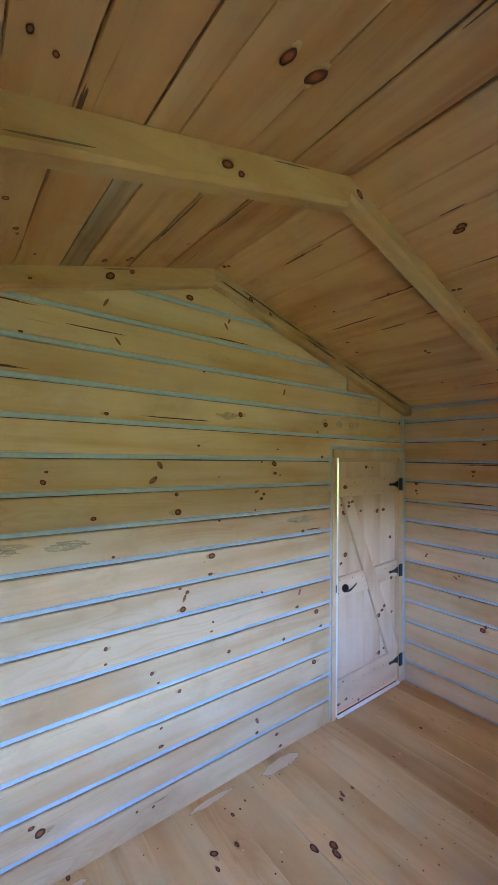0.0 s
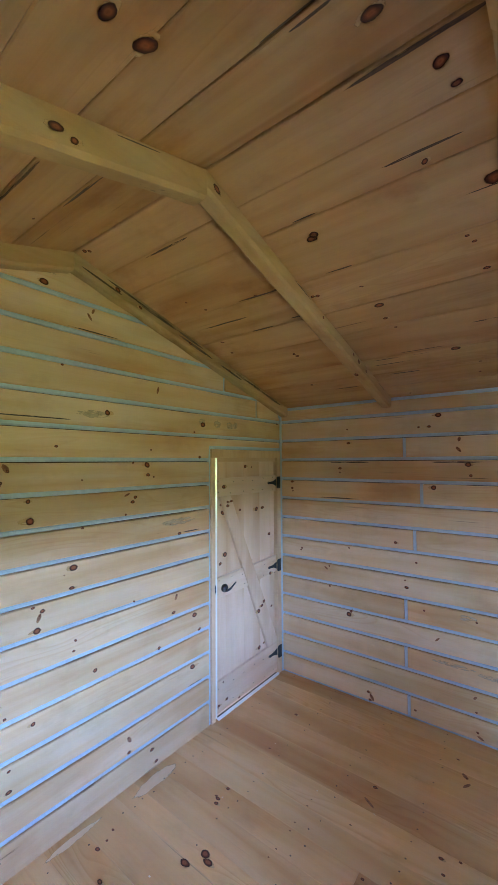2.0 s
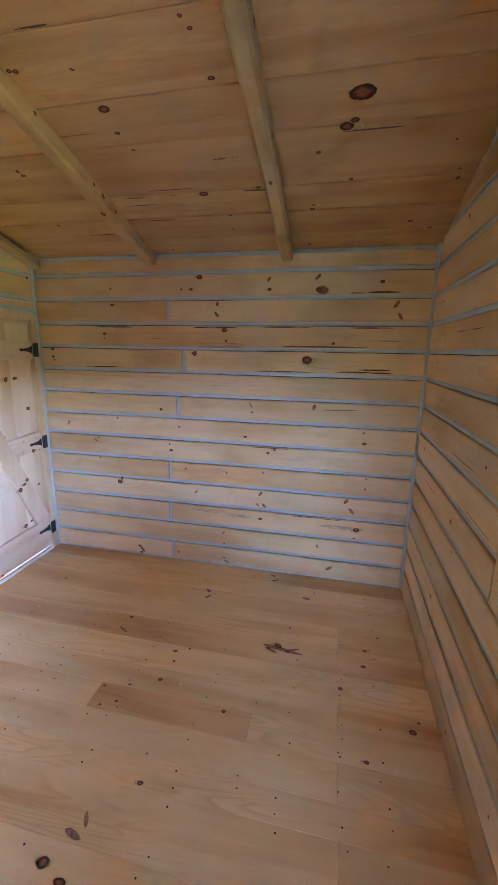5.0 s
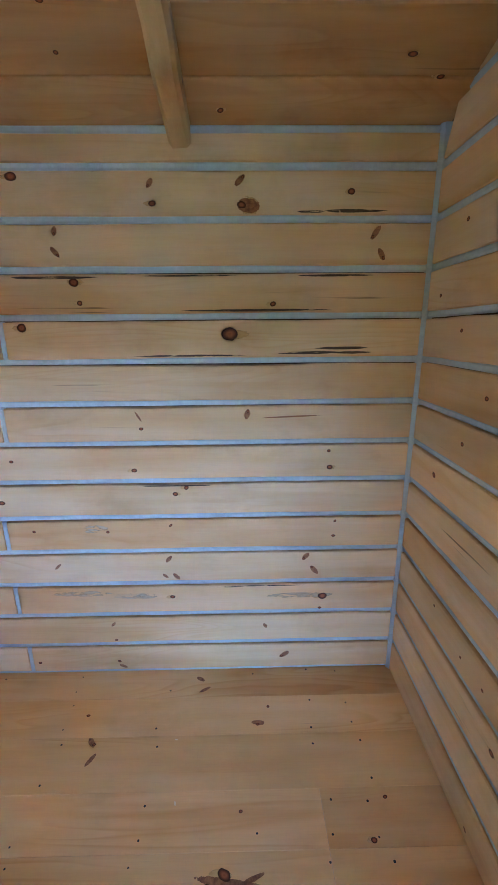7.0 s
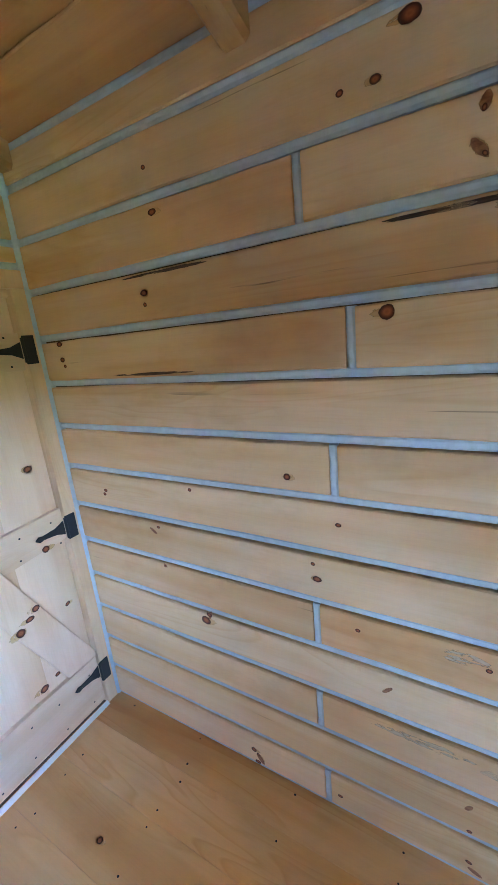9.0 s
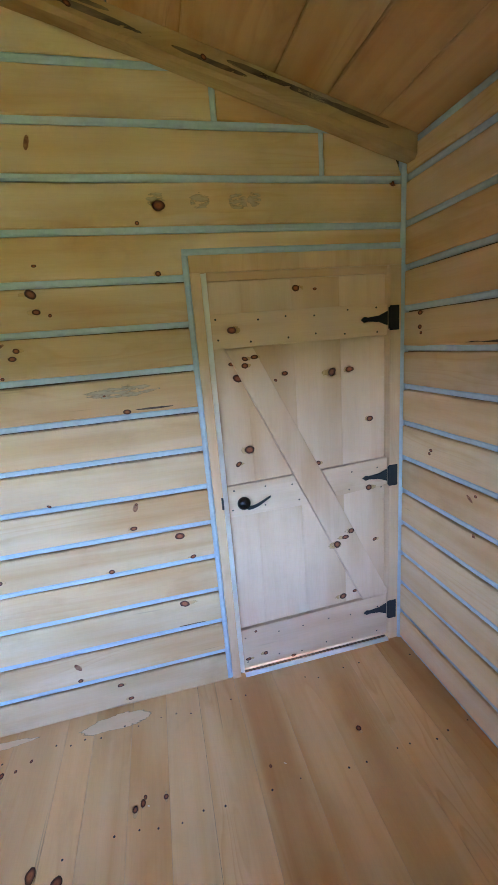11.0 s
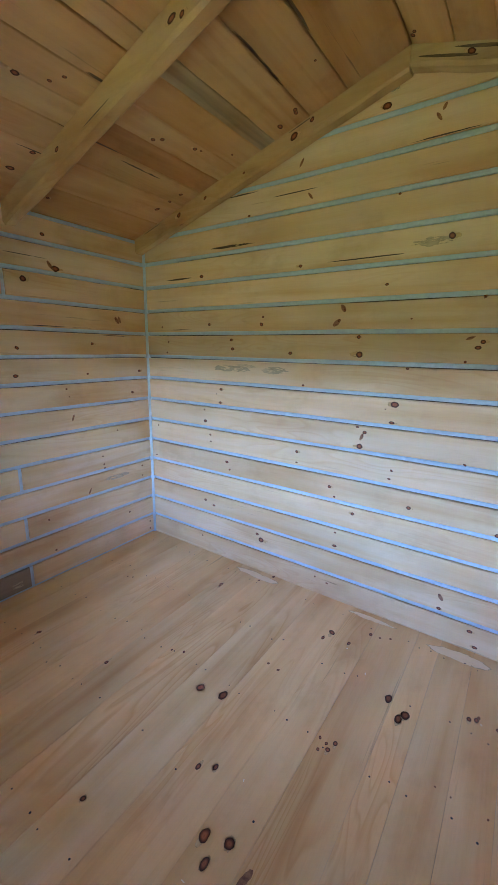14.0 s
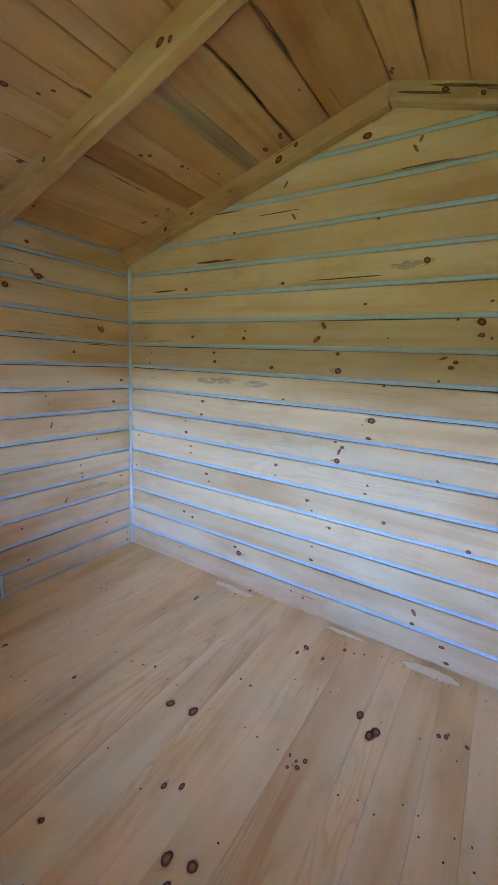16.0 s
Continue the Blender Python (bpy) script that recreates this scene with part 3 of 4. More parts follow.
knots("R", (-1.119, -1.769, 0.011), (-1.066, -0.247, 0.011), (-1.056, -2.77, 0.011), (-1.052, -1.29, 0.019), (-1, -2.314, 0.04), (-0.939, -1.282, 0.011), (-0.937, -0.223, 0.011), (-0.888, -2.293, 0.015))
knots("R", (-0.863, -2.261, 0.026), (-0.846, -1.307, 0.007), (-0.783, -0.627, 0.011), (-0.755, -2.707, 0.007), (-0.755, -0.634, 0.011), (-0.744, -2.144, 0.011), (-0.591, -2.768, 0.007), (-0.572, -2.292, 0.011))
knots("R", (-0.559, -1.838, 0.011), (-0.539, -1.541, 0.019), (-0.535, -2.776, 0.011), (-0.404, -2.108, 0.007), (-0.373, -2.1, 0.011), (-0.358, -1.639, 0.007), (-0.349, -0.52, 0.011), (-0.234, -1.619, 0.007))
knots("R", (-0.231, -2.627, 0.011), (-0.165, -2.74, 0.011), (-0.051, -2.069, 0.011), (-0.04, -1.153, 0.007), (0.068, -2.393, 0.007))
knots("P", (-0.825, 0.082, 0.011), (-0.782, 1.081, 0.011), (-0.777, 0.23, 0.007), (-0.776, 1.515, 0.011), (-0.767, 1.65, 0.015), (-0.755, 1.454, 0.019), (-0.736, 0.093, 0.011), (-0.729, 1.14, 0.019))
knots("P", (-0.725, 1.505, 0.011), (-0.723, 1.533, 0.011), (-0.683, 1.537, 0.011), (-0.593, 0.038, 0.011), (-0.59, 1.431, 0.007), (-0.547, 1.456, 0.011), (-0.509, 0.019, 0.007), (-0.479, 1.799, 0.015))
knots("P", (-0.434, 0.005, 0.007), (-0.409, 1.031, 0.011), (-0.395, 1.792, 0.007), (-0.371, 1.007, 0.011), (-0.337, 0.611, 0.019), (-0.329, 1.442, 0.019), (-0.301, 0.298, 0.019), (-0.293, 0.642, 0.015))
knots("P", (-0.262, 0.67, 0.015), (-0.243, 1.446, 0.015), (-0.237, 0.315, 0.011), (-0.165, 0.878, 0.015), (-0.145, 1.21, 0.015), (-0.122, 0.586, 0.011))


streaks("A", (-3.35, -2.72, 2.222, 0.012, 3), (-2.05, -1.62, 2.10, 0.045, 4), (-3.75, -3.3, 2.06, 0.012, 3), (-1.5, -0.95, 1.46, 0.05, 4), (-3.4, -2.7, 1.45, 0.045, 4), (-1.25, -0.95, 1.375, 0.008, 3), (-0.78, -0.62, 2.11, 0.06, 4), (-2.4, -1.9, 2.80, 0.03, 4), (-3.2, -2.7, 2.52, 0.008, 3), (-2.9, -2.3, 2.45, 0.006, 3), (-2.2, -1.5, 2.53, 0.006, 3), (-1.2, -0.93, 0.355, 0.006, 3), (-2.6, -1.7, 2.06, 0.007, 3))
streaks("B", (-1.15, -1.75, 1.838, 0.010, 3), (-2.2, -2.8, 1.838, 0.008, 3), (-1.6, -2.8, 1.695, 0.009, 3), (-1.5, -2.4, 1.525, 0.008, 3), (-2.1, -2.8, 1.545, 0.012, 3), (-2.05, -2.75, 0.43, 0.03, 4), (-1.4, -1.85, 0.44, 0.03, 4), (-2.3, -2.8, 2.04, 0.012, 3), (-1.85, -2.6, 0.49, 0.006, 3), (-1.35, -1.6, 0.80, 0.04, 4), (-0.3, -1.0, 1.84, 0.009, 3), (-0.2, -0.9, 1.53, 0.009, 3), (-1.5, -2.2, 1.005, 0.006, 3))
streaks("D", (-1.2, -0.6, 2.10, 0.004, 3), (-1.25, -1.08, 0.06, 0.05, 4), (-1.4, -1.15, 0.58, 0.04, 4), (-0.5, -0.1, 1.66, 0.006, 3), (-1.2, -0.3, 1.70, 0.006, 3), (-0.6, -0.1, 0.60, 0.04, 4))
streaks("C", (-0.3, -1.2, 1.78, 0.005, 3), (-0.6, -1.3, 1.22, 0.005, 3))

spikes("B", (-1.809, 2.138, 0.022, 0.008, 55), (-2.129, 2.145, 0.03, 0.009, 45), (-2.16, 2.065, 0.05, 0.022, -6), (-1.452, 1.985, 0.03, 0.009, 80), (-1.446, 1.915, 0.028, 0.008, -50), (-2.628, 1.975, 0.034, 0.009, 55), (-2.655, 1.902, 0.03, 0.009, -60))
spikes("B", (-1.70, 1.295, 0.03, 0.004, -60), (-2.148, 1.3, 0.026, 0.010, 75), (-2.33, 1.288, 0.15, 0.003, 2), (-1.28, 0.602, 0.026, 0.005, 45), (-1.785, 0.632, 0.026, 0.008, 50), (-1.765, 0.545, 0.02, 0.006, -40), (-1.815, 0.542, 0.026, 0.008, -45), (-2.41, 0.635, 0.028, 0.010, 50), (-2.45, 0.565, 0.034, 0.010, -50))
spikes("B", (-1.50, 0.285, 0.018, 0.006, 50), (-2.225, 0.262, 0.018, 0.007, -60), (-2.32, 0.092, 0.034, 0.010, 35), (-1.525, 0.04, 0.026, 0.007, -25), (-0.655, 2.02, 0.042, 0.012, 62), (-0.655, 0.655, 0.04, 0.017, -20), (-0.471, 0.82, 0.024, 0.008, 50), (-0.44, 0.96, 0.024, 0.006, -35), (-0.805, 0.05, 0.034, 0.010, -60))
spikes("A", (-1.848, 2.66, 0.035, 0.006, 65), (-1.868, 2.625, 0.028, 0.006, -55), (-2.565, 2.59, 0.03, 0.006, 60), (-2.502, 2.415, 0.028, 0.006, -50), (-2.265, 1.812, 0.032, 0.011, -55), (-2.3, 1.735, 0.034, 0.012, 40), (-1.58, 1.835, 0.03, 0.008, -40), (-1.62, 1.65, 0.026, 0.006, 20), (-0.742, 2.345, 0.03, 0.010, -60), (-0.055, 2.17, 0.03, 0.012, 75))
spikes("A", (-1.59, 0.265, 0.028, 0.009, -60), (-2.105, 1.1, 0.026, 0.008, 70), (-1.241, 0.968, 0.026, 0.009, 70), (-1.40, 2.29, 0.03, 0.007, 75))
spikes("D", (-0.75, 2.067, 0.04, 0.009, -55), (-0.277, 1.769, 0.034, 0.012, -50), (-0.255, 1.775, 0.03, 0.008, -70), (-0.599, 0.548, 0.03, 0.006, 60), (-0.682, 1.105, 0.03, 0.006, 70))
streaks("B", (-1.95, -2.6, 2.325, 0.004, 3), (-1.2, -1.45, 1.842, 0.010, 3), (-1.6, -2.3, 1.842, 0.006, 3), (-2.28, -2.5, 2.043, 0.010, 3), (-1.1, -1.65, 0.455, 0.03, 4), (-1.95, -2.2, 0.498, 0.008, 3), (-2.3, -2.75, 1.562, 0.012, 3))
streaks("A", (-1.08, -0.93, 2.12, 0.05, 4), (-0.93, -0.76, 2.115, 0.055, 4), (-0.69, -0.58, 2.14, 0.055, 4), (-3.4, -2.75, 2.225, 0.012, 3), (-2.9, -2.5, 1.45, 0.05, 4), (-3.1, -2.75, 1.47, 0.03, 4))


# ---- ceiling boards, one mesh ----
RIGHT = [-2.0, -1.82, -1.655, -1.345, -1.085, -0.87, -0.555, -0.36, -0.16, 0.03]
LEFT = [-2.0, -2.29, -2.49, -2.70, -2.79, -2.96, -3.10, -3.24, -3.41, -3.65, -3.92]
RAFTERS = (-0.96, -1.925)
rng = random.Random(5)
bm = bmesh.new()


def ceiling_board(bm, xa, xb, y0, y1, rng, index):
    drop_a, drop_b = rng.uniform(0, 0.004), rng.uniform(0, 0.004)
    gap = rng.choice((0.001, 0.002, 0.0033))
    n = 8
    rows = []
    for i in range(n + 1):
        y = y0 + (y1 - y0) * i / n
        ja, jb = rng.uniform(-0.0025, 0.0025), rng.uniform(-0.0025, 0.0025)
        a, b = xa + ja - math.copysign(gap, xa - xb), xb + jb + math.copysign(gap, xa - xb)
        rows.append([bm.verts.new(p) for p in ((a, y, ceiling_z(a) + 0.024), (a, y, ceiling_z(a) + 0.003 - drop_a), (a + (b - a) * 0.02, y, ceiling_z(a + (b - a) * 0.02) - drop_a), (b + (a - b) * 0.02, y, ceiling_z(b + (a - b) * 0.02) - drop_b), (b, y, ceiling_z(b) + 0.003 - drop_b), (b, y, ceiling_z(b) + 0.024))])
    fs = []
    for p, q in zip(rows, rows[1:]):
        for k in range(6):
            fs.append(bm.faces.new((p[k], q[k], q[(k + 1) % 6], p[(k + 1) % 6])))
    fs.append(bm.faces.new(rows[0]))
    fs.append(bm.faces.new(rows[-1][::-1]))
    for f in fs:
        f.material_index = index
    bmesh.ops.recalc_face_normals(bm, faces=fs)


for edges in (RIGHT, LEFT):
    for xa, xb in zip(edges, edges[1:]):
        cuts = [Y_C - 0.02]
        if rng.random() < 0.45:
            cuts.append(RAFTERS[1])
        if rng.random() < 0.55 or xa in (-2.70, -3.10):
            cuts.append(RAFTERS[0])
        cuts.append(Y_A + 0.02)
        for y0, y1 in zip(cuts, cuts[1:]):
            ceiling_board(bm, xa, xb, y0 + 0.001, y1 - 0.001, rng, 4 if xa == -2.70 and y1 > -0.5 else 5 if xa == -3.10 and y1 > -0.5 else 0)
down = {1: Vector((1, 0, -SLOPE)).normalized(), -1: Vector((1, 0, SLOPE)).normalized()}
for x, y, r in KNOTS["R"]:
    side = 1 if x > RIDGE_X else -1
    if X_D + 0.05 < x < X_B - 0.03 and Y_C < y < Y_A:
        u = down[side]
        lift = Vector((-SLOPE * side, 0, -1)).normalized() * 0.0042
        knot_into(bm, Vector((x, y, ceiling_z(x))), Vector((0, 1, 0)), u, r, rng, lift)
for k in range(46):
    x, y = rng.uniform(X_D + 0.2, X_B - 0.2), rng.uniform(Y_C + 0.3, Y_A - 0.3)
    if k % 2:
        x = min(RIGHT[1:-1] + LEFT[1:-1], key=lambda e: abs(e - x)) + rng.choice((-0.012, 0.012))
    side = 1 if x > RIDGE_X else -1
    oval_into(bm, Vector((x, y, ceiling_z(x))), Vector((0, 1, 0)), down[side], rng.uniform(0.12, 0.4), rng.uniform(0.006, 0.016), 0, Vector((-SLOPE * side, 0, -1)).normalized() * 0.0046, 3, 14)
me = bpy.data.meshes.new("ceiling")
bm.to_mesh(me)
bm.free()
for m in (wood_roof, knot_mat, smear_mat, roof_streak, wood_stained, wood_red_roof):
    me.materials.append(m)
tagged(new("ceiling", me), "sloped ceiling of wide rough pine boards with knots", "ceiling", kind="structure")

# ---- rafters ----
def rafter(y0, y1, depths, name, label, spots=(), dark=()):
    """A pair of sloping timbers that meet under the ridge: one thing with two arms."""
    top = new(name)
    top.location = (RIDGE_X, (y0 + y1) / 2, RIDGE_Z)
    tagged(top, label, "rafter", group="roof rafters")
    rng = random.Random(int(-y0 * 100) + 3)
    for side, far in ((1, X_B), (-1, X_D)):
        length = abs(far - RIDGE_X) / math.cos(math.atan(SLOPE))
        bm = bmesh.new()
        n, rows = 16, []
        c = 0.013
        depth = depths[0 if side == 1 else 1]
        prof = ((y0, 0), (y1, 0), (y1, -depth + c), (y1 - c, -depth), (y0 + c, -depth), (y0, -depth + c))
        for i in range(n + 1):
            x = RIDGE_X + side * (abs(far - RIDGE_X) * i / n) + side * (0.001 if i == 0 else 0)
            w = 0.0 if i in (0, n) else rng.uniform(-0.003, 0.003)
            rows.append([bm.verts.new((x, y + (w if z < 0 else 0), ceiling_z(x) + z * (1.0 + rng.uniform(-0.03, 0.03)) - 0.004)) for y, z in prof])
        for p, q in zip(rows, rows[1:]):
            for k in range(6):
                bm.faces.new((p[k], q[k], q[(k + 1) % 6], p[(k + 1) % 6]))
        bm.faces.new(rows[0])
        bm.faces.new(rows[-1][::-1])
        bmesh.ops.recalc_face_normals(bm, faces=bm.faces[:])
        for x, dz, r, face in spots:
            if (x - RIDGE_X) * side > 0:
                u = Vector((1, 0, -SLOPE * side)).normalized()
                at = Vector((x, y0 if face else (y0 + y1) / 2, ceiling_z(x) - dz))
                knot_into(bm, at, u, Vector((0, 0, 1)) if face else Vector((0, 1, 0)), r, rng, Vector((0, -0.0035, 0)) if face else Vector((0, 0, -0.006)))
        u = Vector((1, 0, -SLOPE * side)).normalized()
        for k in range(9 if side in dark else 2):
            f = (k + rng.random()) / (9 if side in dark else 2)
            x = RIDGE_X + side * abs(far - RIDGE_X) * (0.06 + 0.84 * f)
            low = rng.random() < (0.15 if side in dark else 0.6)
            half = rng.uniform(0.008, 0.016) if side in dark else rng.uniform(0.003, 0.005)
            dz = depth - 0.016 - half if low else 0.012 + half
            oval_into(bm, Vector((x, y0, ceiling_z(x) - dz)), u, Vector((0, 0, 1)), rng.uniform(0.16, 0.30) if side in dark else rng.uniform(0.08, 0.16), half, 0, Vector((0, -0.0034, 0)), 3, 14)
        me = bpy.data.meshes.new("arm")
        bm.to_mesh(me)
        bm.free()
        for m in (wood_beam_dark if side in dark else wood_beam, knot_mat, smear_mat, bark_mat):
            me.materials.append(m)
        arm = new("arm", me)
        arm.parent = top
        arm.matrix_parent_inverse = Matrix.Translation(top.location).inverted()
    return top


rafter(-0.08, -0.001, (0.079, 0.092), "rafter", "pine rafter against the gable wall, dark stained in places", ((-2.574, 0.05, 0.02, 1), (-3.43, 0.045, 0.017, 1), (-2.47, 0.03, 0.012, 1), (-1.6, 0.05, 0.012, 1), (-1.75, 0.04, 0.013, 1), (-1.2, 0.05, 0.010, 1), (-0.8, 0.045, 0.009, 1), (-3.2, 0.05, 0.010, 1), (-2.9, 0.06, 0.008, 1)), dark=(1,))
rafter(-1.0, -0.922, (0.075, 0.108), "rafter", "squared pine rafter pair meeting under the ridge", ((-2.55, 0.06, 0.016, 1), (-2.5, 0.08, 0.013, 1), (-0.62, 0.035, 0.015, 1), (-0.7, 0.03, 0.011, 1), (-1.95, 0.035, 0.017, 1), (-0.5, 0.04, 0.012, 1), (-1.1, 0.03, 0.009, 1), (-3.3, 0.06, 0.013, 1), (-0.56, 0.078, 0.014, 0)))
rafter(-1.962, -1.886, (0.072, 0.10), "rafter", "pine rafter pair with rounded waney edges", ((-1.62, 0.035, 0.012, 1), (-0.9, 0.035, 0.014, 1), (-0.45, 0.035, 0.011, 1), (-1.3, 0.03, 0.014, 1), (-0.2, 0.04, 0.010, 1), (-1.5, 0.075, 0.012, 0), (-0.7, 0.075, 0.010, 0), (-0.1, 0.07, 0.012, 0)))


# ---- wall planks and chinking ----
rng = random.Random(11)
FRAMES = {
    "A": (wall_north, lambda u: (u, Y_A), 0, lambda x: x),
    "B": (wall_east, lambda u: (X_B, -u), -90, lambda y: -y),
    "D": (wall_west, lambda u: (X_D, u + Y_C), 90, lambda y: y - Y_C),
    "C": (wall_south, lambda u: (-u, Y_C), 180, lambda x: -x),
}
EDGE, SLIT = 0.012, 0.015


def put_plank(wall, low, high, z0, height):
    parent, place, turn, across = FRAMES[wall]
    spots = []
    for a, z, r in KNOTS.get(wall, ()):
        u = across(a)
        if min(low[0], high[0]) + r < u < max(low[1], high[1]) - r and z0 - 0.012 < z < z0 + height + 0.012:
            if not any(math.hypot(a - p[0], z - p[1]) < 0.03 for p in SPIKES.get(wall, ())):
                spots.append((u - low[0], z - z0, r))
    lines = []
    for a, b, z, half, index in STREAKS.get(wall, ()):
        ua, ub = sorted((across(a), across(b)))
        if z0 - 0.01 < z < z0 + height + 0.01 and low[0] < (ua + ub) / 2 < low[1]:
            lines.append((max(ua - low[0], 0.003), min(ub, low[1]) - low[0] - 0.003, z - z0, min(half, height / 2 - 0.003), index))
    barbs = [(across(a) - low[0], z - z0, long, half, lean) for a, z, long, half, lean in SPIKES.get(wall, ()) if low[0] < across(a) < low[1] and z0 < z < z0 + height]
    if wall == "C":
        for k in range(int((low[1] - low[0]) * 0.9 + rng.random())):
            spots.append((rng.uniform(0.03, low[1] - low[0] - 0.03), rng.uniform(0.02, height - 0.02), rng.choice((0.006, 0.008, 0.011))))
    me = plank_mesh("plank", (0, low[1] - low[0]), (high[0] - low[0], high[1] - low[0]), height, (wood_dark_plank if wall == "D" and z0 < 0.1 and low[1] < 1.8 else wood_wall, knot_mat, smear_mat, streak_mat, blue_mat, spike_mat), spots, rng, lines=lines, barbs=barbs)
    ob = new("plank", me)
    x, y = place(low[0])
    ob.matrix_basis = pose(x, y, z0, 0, 0, turn)
    ob.parent = parent


def strip_mesh(length, width):
    """A slightly bulging band of chinking, face towards -y."""
    bm = bmesh.new()
    n, rows = 6, []
    for i in range(n + 1):
        w = rng.uniform(-0.0012, 0.0012)
        rows.append([bm.verts.new((length * i / n, y, z + w)) for y, z in ((0.0235, 0.0), (0.009, 0.0), (0.0045, width * 0.3), (0.0045, width * 0.75), (0.008, width), (0.0235, width))])
    for p, q in zip(rows, rows[1:]):
        for k in range(5):
            bm.faces.new((p[k], q[k], q[k + 1], p[k + 1]))
    bm.faces.new(rows[0])
    bm.faces.new(rows[-1][::-1])
    bmesh.ops.recalc_face_normals(bm, faces=bm.faces[:])
    me = bpy.data.meshes.new("chinking")
    bm.to_mesh(me)
    bm.free()
    me.materials.append(chink_mat)
    return me


def put_strip(wall, u0, u1, z, width=0.025):
    parent, place, turn, _ = FRAMES[wall]
    ob = new("chinking", strip_mesh(u1 - u0, width))
    x, y = place(u0)
    ob.matrix_basis = pose(x, y, z, 0, 0, turn)
    ob.parent = parent


def put_upright(wall, u, z0, z1, width=0.024):
    """An upright band of chinking, its left side at u."""
    parent, place, turn, _ = FRAMES[wall]
    ob = new("chinking", strip_mesh(z1 - z0, width))
    x, y = place(u + width)
    ob.matrix_basis = pose(x, y, z0, 0, 0, turn) @ pose(0, 0, 0, 0, -90, 0)
    ob.parent = parent


def fill_course(wall, k, spans, butts, slope_ends=None, top=None):
    """One course: spans of the wall, each broken at the butts inside it."""
    z0, z1 = PITCH * k + EDGE, PITCH * (k + 1) - SLIT
    if k == 0:
        z0 = 0.016 if wall == "B" or wall == "D" else 0.002
    if top:
        z1 = top
    for a, b in spans:
        stops = [a] + [c for c in sorted(butts) if a + 0.1 < c < b - 0.1] + [b]
        for i, (p, q) in enumerate(zip(stops, stops[1:])):
            p2 = p + (0.012 if i else 0)
            q2 = q - (0.012 if i < len(stops) - 2 else 0)
            lo, hi = (p2, q2), (p2, q2)
            if slope_ends:
                fl, fh = slope_ends(z0), slope_ends(z1)
                lo, hi = (max(p2, fl[0]), min(q2, fl[1])), (max(p2, fh[0]), min(q2, fh[1]))
                if lo[1] - lo[0] < 0.05 or hi[1] - hi[0] < -0.001:
                    continue
            put_plank(wall, lo, hi, z0, z1 - z0)
            if i:
                put_upright(wall, p - 0.012, z0, z1)


def gable_span(z):
    """How far the gable reaches to both sides at the height z, in x."""
    d = max(0.0, (RIDGE_Z - z) / SLOPE)
    return max(X_D + 0.014, RIDGE_X - d), min(X_B - 0.014, RIDGE_X + d)


# door wall
A_BUTTS = {14: [-0.766], 13: [-0.359]}
for k in range(17):
    z0, z1 = PITCH * k, PITCH * (k + 1)
    if z1 <= DOOR[2] + 0.02:
        spans = [(X_D + 0.014, DOOR[0] - 0.024)]
    elif z0 < DOOR[2]:
        spans = []
    else:
        spans = [(X_D + 0.014, X_B - 0.014)]
    top = min(z1 - SLIT, RIDGE_Z - 0.02)
    fill_course("A", k, spans, A_BUTTS.get(k, []), gable_span if k >= 13 else None, top)
    if 0 < k:
        g = gable_span(z0)
        end = DOOR[0] - 0.024 if z0 < DOOR[2] + 0.02 else g[1]
        put_strip("A", g[0], end, z0 - 0.011)
# the notched board of the course over the door's head
z0, z1, zt = PITCH * 11 + EDGE, PITCH * 12 - SLIT, DOOR[2] + 0.0265
ul, ur, ud = X_D + 0.014, X_B - 0.014, DOOR[0] - 0.0245
bm = prism([(0, 0), (ud - ul, 0), (ud - ul, zt - z0), (ur - ul, zt - z0), (ur - ul, z1 - z0), (0, z1 - z0)], 0, THICK, 0.003)
bmesh.ops.recalc_face_normals(bm, faces=bm.faces[:])
for x, z, r in KNOTS["A"]:
    if z0 < z < z1 and (x < ud - r or z > zt + r):
        knot_into(bm, Vector((x - ul, 0, z - z0)), Vector((1, 0, 0)), Vector((0, 0, 1)), r, rng, Vector((0, -0.0006, 0)), 0.02)
me = bpy.data.meshes.new("plank")
bm.to_mesh(me)
bm.free()
for m in (wood_wall, knot_mat, smear_mat):
    me.materials.append(m)
ob = new("plank", me)
ob.matrix_basis = pose(ul, Y_A, z0)
ob.parent = wall_north
put_strip("A", DOOR[0] - 0.024, X_B - 0.014, DOOR[2] + 0.002)
put_upright("A", DOOR[0] - 0.024, 0.002, DOOR[2] + 0.001)

